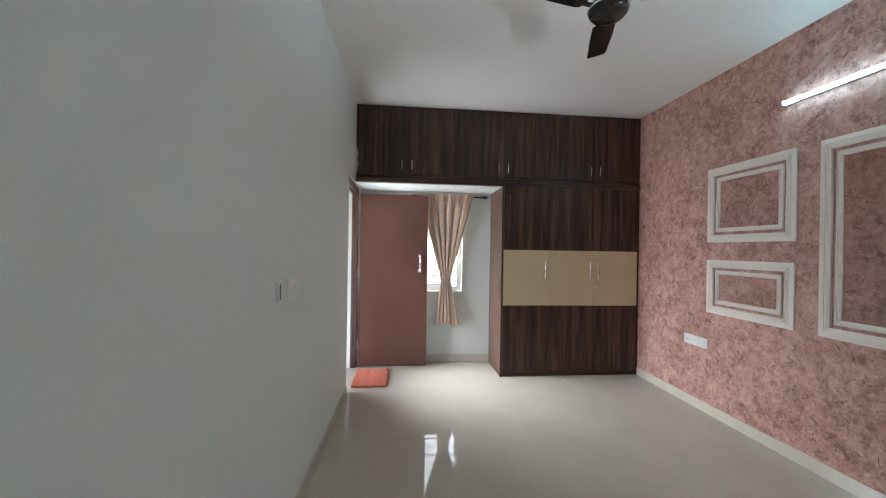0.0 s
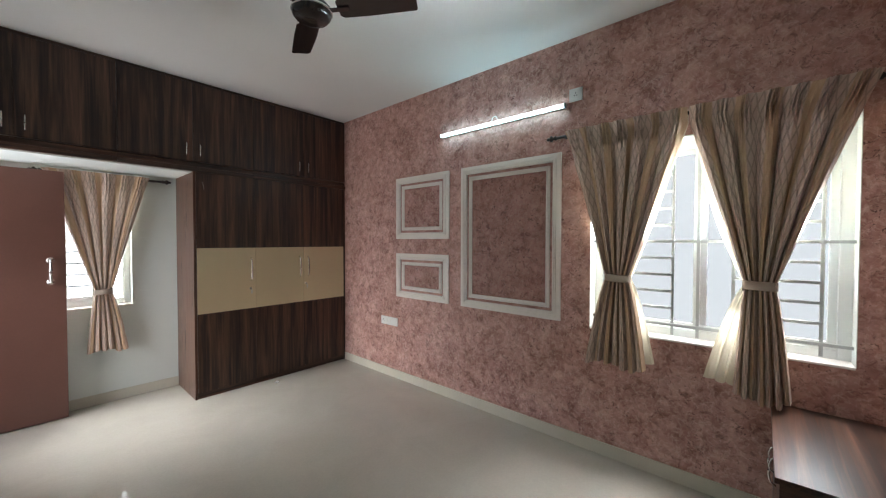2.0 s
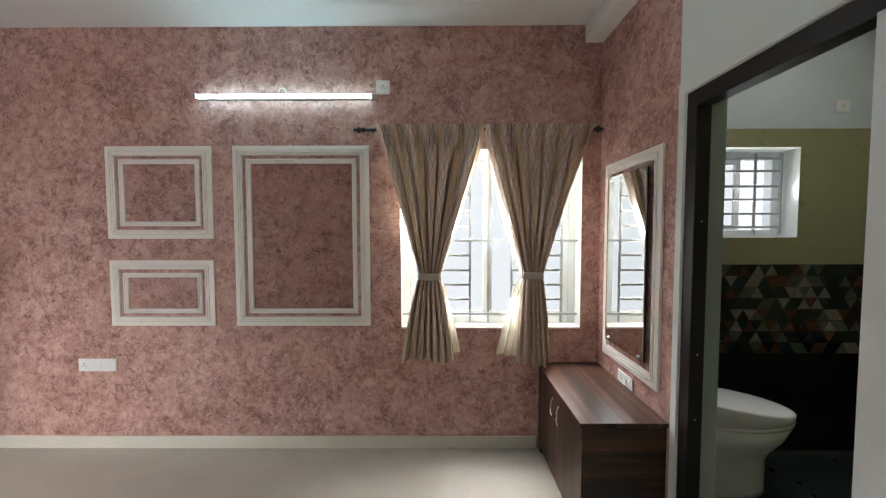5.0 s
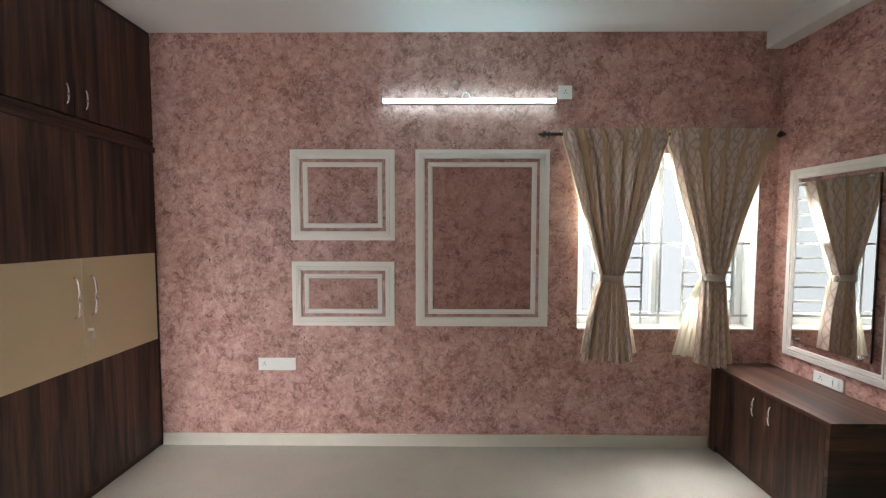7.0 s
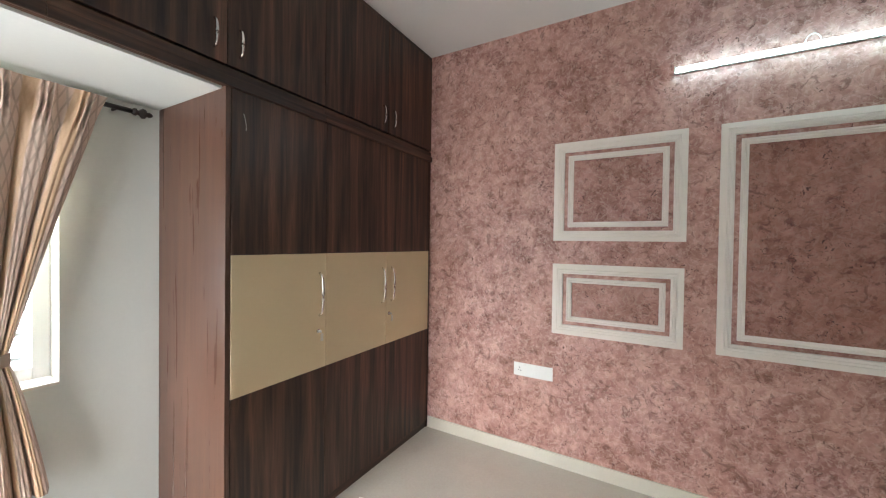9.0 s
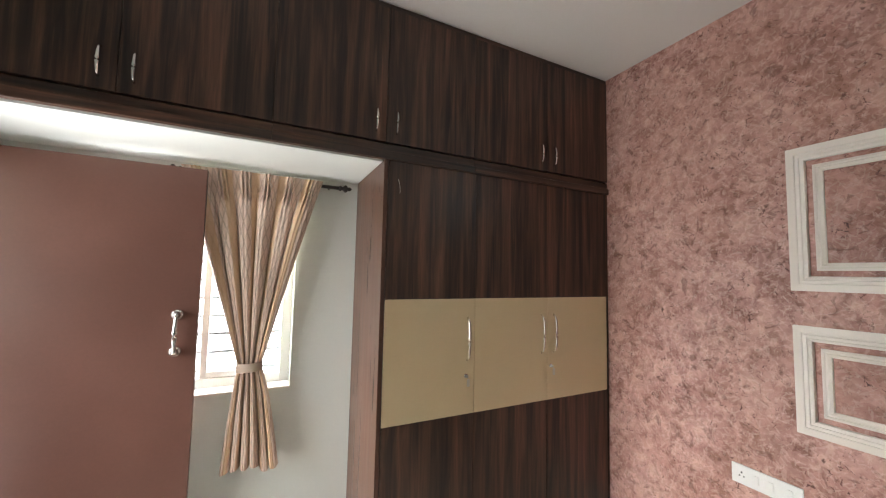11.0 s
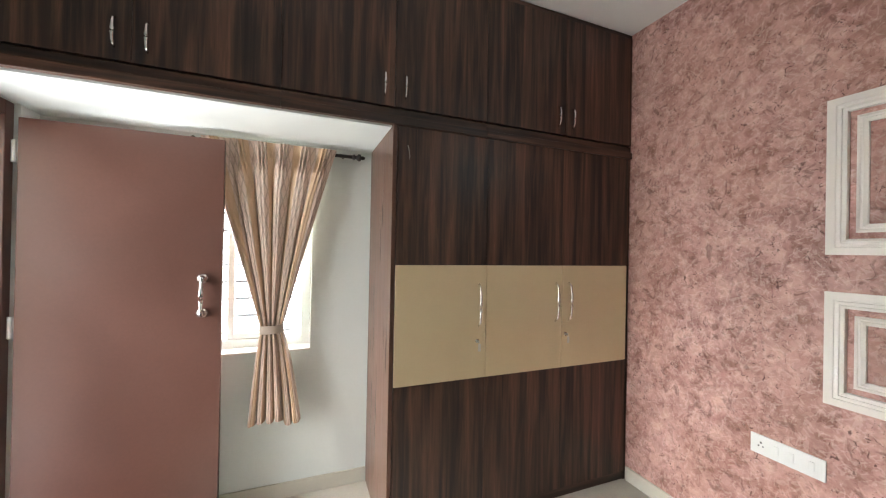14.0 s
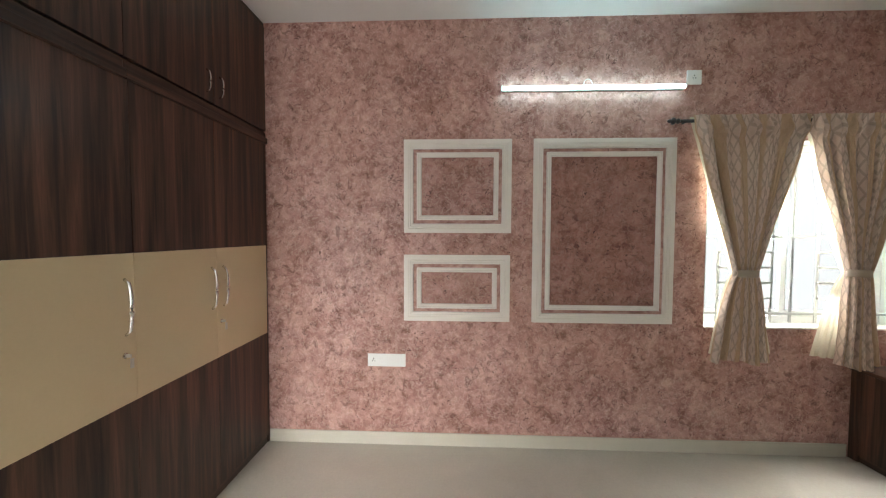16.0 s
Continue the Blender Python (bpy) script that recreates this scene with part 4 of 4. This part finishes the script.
solid("bathroom_upper_paint", boxes((X1 - 0.006, X1 - 0.002, BY0, -0.122, 2.29, H - 0.002)), M_BATHWHITE, "pale blue-white paint above the olive wall", "wall paint")
solid("bathroom_dado", boxes((X1 - 0.012, X1 - 0.002, BY0, -0.122, -0.011, 0.70), (BX0 + 0.002, X1 - 0.013, BY0 + 0.001, BY0 + 0.01, -0.011, 0.70)), M_BLACKTILE, "glossy black wall tiles low on the bathroom walls", "wall tile")
band = thing("bathroom_tile_band", (X1 - 0.01, -1.0, 0.70), "band of brown, grey and green triangle tiles", "tile band", kind="structure")
part("bed", boxes((X1 - 0.0055, X1 - 0.002, BY0, -0.122, 0.70, 1.34)), M_BLACKTILE, band)
TH = 0.08
bmt = bmesh.new()
for r in range(8):
    z0 = 0.702 + TH * r
    for k in range(38):
        c = -0.17 - 0.0475 * k
        up = (k + r) % 2 == 0
        tri = ((c - 0.046, z0), (c + 0.046, z0), (c, z0 + TH - 0.003)) if up else ((c - 0.046, z0 + TH - 0.003), (c + 0.046, z0 + TH - 0.003), (c, z0))
        if c < BY0 + 0.05:
            continue
        f = [bmt.verts.new((X1 - 0.009, y, z)) for y, z in tri]
        g = [bmt.verts.new((X1 - 0.006, y, z)) for y, z in tri]
        bmt.faces.new(f)
        for i in range(3):
            bmt.faces.new((f[i], g[i], g[(i + 1) % 3], f[(i + 1) % 3]))
tri_ob = part("triangle_tiles", bmt, M_TRI, band, "glazed triangle tiles")
tri_ob["kind"] = "stuff"
grille_window("window_3", "x", -1.345, -0.745, 1.53, 2.165, X1 + 0.16, "small white bathroom window with grey bars", [(-1.06, -0.80, 0.005)], (1.606, 1.703, 1.807, 1.903, 2.015, 2.105), (-1.32, -1.13, -0.80), bars_at=-0.06)
socket("wall_socket", "x", X1 - 0.006, -1, -1.66, -1.56, 2.40, 2.48, "white socket high on the bathroom wall", (-1.61,))

wc = thing("toilet", (2.42, -0.55, 0), "white ceramic toilet with a closed lid", "toilet")
WX = 2.42


def loft_shape(sections, seg=28):
    """Stacks egg-shaped rings of (z, y back, y front, half width)."""
    bm = bmesh.new()
    rings = []
    for z, yb, yf, hw in sections:
        ring = []
        for k in range(seg):
            a = 2 * math.pi * k / seg
            yy = (yb + yf) / 2 + (yf - yb) / 2 * math.cos(a)
            pw = 0.75 if math.cos(a) < 0 else 0.95
            ring.append(bm.verts.new((WX + hw * math.copysign(abs(math.sin(a)) ** pw, math.sin(a)), yy, z)))
        rings.append(ring)
    for a, b in zip(rings, rings[1:]):
        for k in range(seg):
            bm.faces.new((a[k], a[(k + 1) % seg], b[(k + 1) % seg], b[k]))
    bm.faces.new(rings[0][::-1])
    bm.faces.new(rings[-1])
    return bm


part("pedestal", loft_shape(((-0.012, -0.28, -0.82, 0.125), (0.02, -0.28, -0.82, 0.12), (0.20, -0.28, -0.82, 0.125), (0.25, -0.28, -0.84, 0.145), (0.33, -0.28, -0.91, 0.18), (0.425, -0.28, -0.965, 0.19))), M_CERAMIC, wc, smooth=True)
part("seat", loft_shape(((0.428, -0.30, -0.968, 0.192), (0.446, -0.30, -0.972, 0.194), (0.450, -0.30, -0.965, 0.188))), M_CERAMIC, wc, smooth=True)
lid = loft_shape(((0.453, -0.30, -0.972, 0.192), (0.478, -0.30, -0.974, 0.193), (0.486, -0.305, -0.966, 0.187), (0.489, -0.32, -0.94, 0.172)))
for v in lid.verts:
    if v.co.z > 0.46:
        v.co.z += 0.105 * (1 - (-v.co.y - 0.30) / 0.67)
part("lid", lid, M_CERAMIC, wc, smooth=True)
part("cistern", boxes((WX - 0.19, WX + 0.19, -0.30, -0.125, 0.40, 0.80), bevel=0.03), M_CERAMIC, wc, smooth=True)
part("cistern_lid", boxes((WX - 0.2, WX + 0.2, -0.31, -0.123, 0.803, 0.84), bevel=0.012), M_CERAMIC, wc)
hf = thing("health_faucet", (2.08, -0.13, 0.70), "chrome hand spray and angle valve on the bathroom wall", "faucet")
part("valve", rod(rod(bmesh.new(), (2.08, -0.122, 0.66), (2.08, -0.20, 0.66), 0.014, 14), (2.08, -0.185, 0.66), (2.08, -0.185, 0.60), 0.010, 12), M_CHROME, hf, smooth=True)
part("lever", boxes((2.072, 2.088, -0.255, -0.18, 0.662, 0.676), bevel=0.003), M_CHROME, hf)
part("spray_head", rod(rod(bmesh.new(), (2.02, -0.15, 0.70), (2.02, -0.155, 0.84), 0.010, 12), (2.02, -0.150, 0.84), (2.02, -0.20, 0.86), 0.016, 12), M_CHROME, hf, smooth=True)
part("hose", tube(bmesh.new(), [(2.02 + 0.06 * (k / 12), -0.155 - 0.03 * math.sin(math.pi * k / 12), 0.70 - 0.28 * math.sin(math.pi * k / 12) - 0.1 * k / 12) for k in range(13)], 0.006, 8), M_CHROME, hf, smooth=True)

# ---- outdoors ----
GZ = -3.3
bm = bmesh.new()
gs = [-2500, -300, -120, -60, 0, 60, 120, 300, 2500]
gv = [[bm.verts.new((x, y, GZ)) for x in gs] for y in gs]
for j in range(8):
    for i in range(8):
        bm.faces.new((gv[j][i], gv[j][i + 1], gv[j + 1][i + 1], gv[j + 1][i]))
solid("ground", bm, M_GROUND, "dry yellow grass field around the house", "ground")


def toward(dist, bearing):
    """A place outdoors, at a bearing in degrees west of north from the doorway."""
    b = radians(bearing)
    return Vector((0.6 - dist * math.sin(b), 2.67 + dist * math.cos(b), 0))


def turned(bm, at, bearing):
    bmesh.ops.transform(bm, verts=bm.verts[:], matrix=Matrix.Translation(at) @ Matrix.Rotation(radians(bearing), 4, "Z"))
    return bm


yc = toward(13, 33)
solid("yard", turned(boxes((-45, 45, -14, 11.2, GZ - 0.1, GZ + 0.02)), yc, 33), M_YARD, "pale concrete yard glaring in daylight", "yard")
bw = toward(24.5, 33)
cw = thing("block_wall", (bw.x, bw.y, GZ), "low grey concrete block compound wall", "wall", kind="structure")
for k in range(-6, 7):
    part("wall_bay", turned(boxes((k * 4 - 1.98, k * 4 + 1.98, -0.1, 0.1, GZ, GZ + 1.15)), bw, 33), M_BLOCK, cw)
    part("wall_pier", turned(boxes((k * 4 + 1.85, k * 4 + 2.15, -0.16, 0.16, GZ, GZ + 1.2)), bw, 33), M_BLOCK, cw)
fw = toward(66, 33)
solid("far_compound_wall", turned(boxes((-60, 60, -0.12, 0.12, GZ, GZ + 1.1)), fw, 33), M_FARWALL, "long white compound wall across the field", "wall")
solid("balcony_floor", boxes((-2.3, X0 - 0.231, 2.2, 7.4, -0.16, -0.03)), M_TERRACE, "pale balcony floor outside the door", "floor")
solid("sunshade", boxes((-2.40, X0 - 0.231, 2.0, 7.5, 2.40, 2.50), bevel=0.004), M_YELLOW, "yellow painted concrete sunshade over the balcony", "sunshade")
for b, w, h in ((35.0, 8, 1.0), (38.5, 7, 0.9)):
    p = toward(70, b)
    sh = thing("shed", (p.x, p.y, GZ), "low shed with a red tiled roof behind the wall", "shed", "sheds")
    part("wall", turned(boxes((-w / 2, w / 2, -2, 2, GZ, GZ + h)), p, 33), M_FARWALL, sh)
    bm = bmesh.new()
    v = [bm.verts.new(c) for c in ((-w / 2 - 0.4, -2.5, GZ + h), (w / 2 + 0.4, -2.5, GZ + h), (w / 2 + 0.4, 0, GZ + h + 0.75), (-w / 2 - 0.4, 0, GZ + h + 0.75), (w / 2 + 0.4, 2.5, GZ + h), (-w / 2 - 0.4, 2.5, GZ + h))]
    for f in ((0, 1, 2, 3), (3, 2, 4, 5), (0, 3, 5), (1, 4, 2), (0, 5, 4, 1)):
        bm.faces.new([v[i] for i in f])
    part("roof", turned(bm, p, 33), M_ROOF, sh)


def tree(at, height, spread, crown_material, seed, label):
    rng = random.Random(seed)
    t = thing("tree", at, label, "tree", "trees across the field")
    bm = bmesh.new()
    base = Vector(at)
    trunk_top = base + Vector((rng.uniform(-0.2, 0.2), rng.uniform(-0.2, 0.2), height * 0.4))
    tube(bm, [base + (trunk_top - base) * (k / 4) for k in range(5)], [0.16 - 0.02 * k for k in range(5)], 8)
    limbs = []
    for k in range(6):
        a = 2 * math.pi * k / 6 + rng.uniform(-0.3, 0.3)
        e = trunk_top + Vector((math.cos(a) * spread * 0.6, math.sin(a) * spread * 0.6, height * rng.uniform(0.15, 0.42)))
        tube(bm, [trunk_top, (trunk_top + e) / 2 + Vector((0, 0, 0.15)), e], [0.08, 0.05, 0.02], 6)
        limbs.append(e)
    part("trunk", bm, M_BARK, t)
    verts, faces = [], []
    centres = limbs + [trunk_top + Vector((0, 0, height * 0.4))] * 2
    for _ in range(2600):
        c = rng.choice(centres)
        d = Vector((rng.gauss(0, 1), rng.gauss(0, 1), rng.gauss(0, 0.6)))
        p = c + d * spread * 0.34
        p.z = min(max(p.z, base.z + height * 0.12), base.z + height * rng.uniform(0.92, 1.05))
        n = Vector((rng.gauss(0, 1), rng.gauss(0, 1), rng.gauss(0, 1) + 0.6)).normalized()
        q = n.to_track_quat("Z", "Y")
        s = rng.uniform(0.10, 0.24)
        i = len(verts)
        verts += [p + q @ Vector(o) * s for o in ((-1, 0, 0), (0, -0.55, 0.1), (1, 0, 0), (0, 0.55, 0.1))]
        faces.append((i, i + 1, i + 2, i + 3))
    me = bpy.data.meshes.new("crown")
    me.from_pydata(verts, [], faces)
    me.materials.append(crown_material)
    cr = new("crown", me)
    cr.parent = t
    cr.matrix_parent_inverse = Matrix.Translation(-Vector(at))
    return t


tr_rng = random.Random(11)
for k in range(16):
    b = 22 + 1.5 * k
    p = toward(76 + 9 * tr_rng.random(), b)
    bloom = k in (9, 10, 11)
    tree((p.x, p.y, GZ), (4.4 if bloom else 4.9) + 0.7 * tr_rng.random(), 2.3 + 0.6 * tr_rng.random(), M_BLOOM if bloom else M_LEAF, 30 + k, "flame tree with red blossom behind the wall" if bloom else "leafy green tree behind the white wall")
for k, b in enumerate((30.5, 38.5)):
    p = toward(64, b)
    bm = bmesh.new()
    rb = random.Random(60 + k)
    for _ in range(260):
        c = Vector((rb.gauss(0, 0.4), rb.gauss(0, 0.4), abs(rb.gauss(0.5, 0.32)))) + Vector((p.x, p.y, GZ))
        q = Vector((rb.gauss(0, 1), rb.gauss(0, 1), 1)).normalized().to_track_quat("Z", "Y")
        bm.faces.new([bm.verts.new(c + q @ Vector(o) * 0.16) for o in ((-1, 0, 0), (0, -0.6, 0), (1, 0, 0), (0, 0.6, 0))])
    solid("bush", bm, M_LEAF, "small green bush before the white wall", "bush", kind="thing")
for z in (1.35, 1.05):
    a, b = toward(60, 10), toward(60, 60)
    pts = [a + (b - a) * (k / 10) + Vector((0, 0, z - 0.5 * math.sin(math.pi * k / 10) - 1.0)) for k in range(11)]
    solid("power_line", tube(bmesh.new(), pts, 0.03, 5), M_GRILLE, "overhead power line crossing the field", "cable", kind="thing")
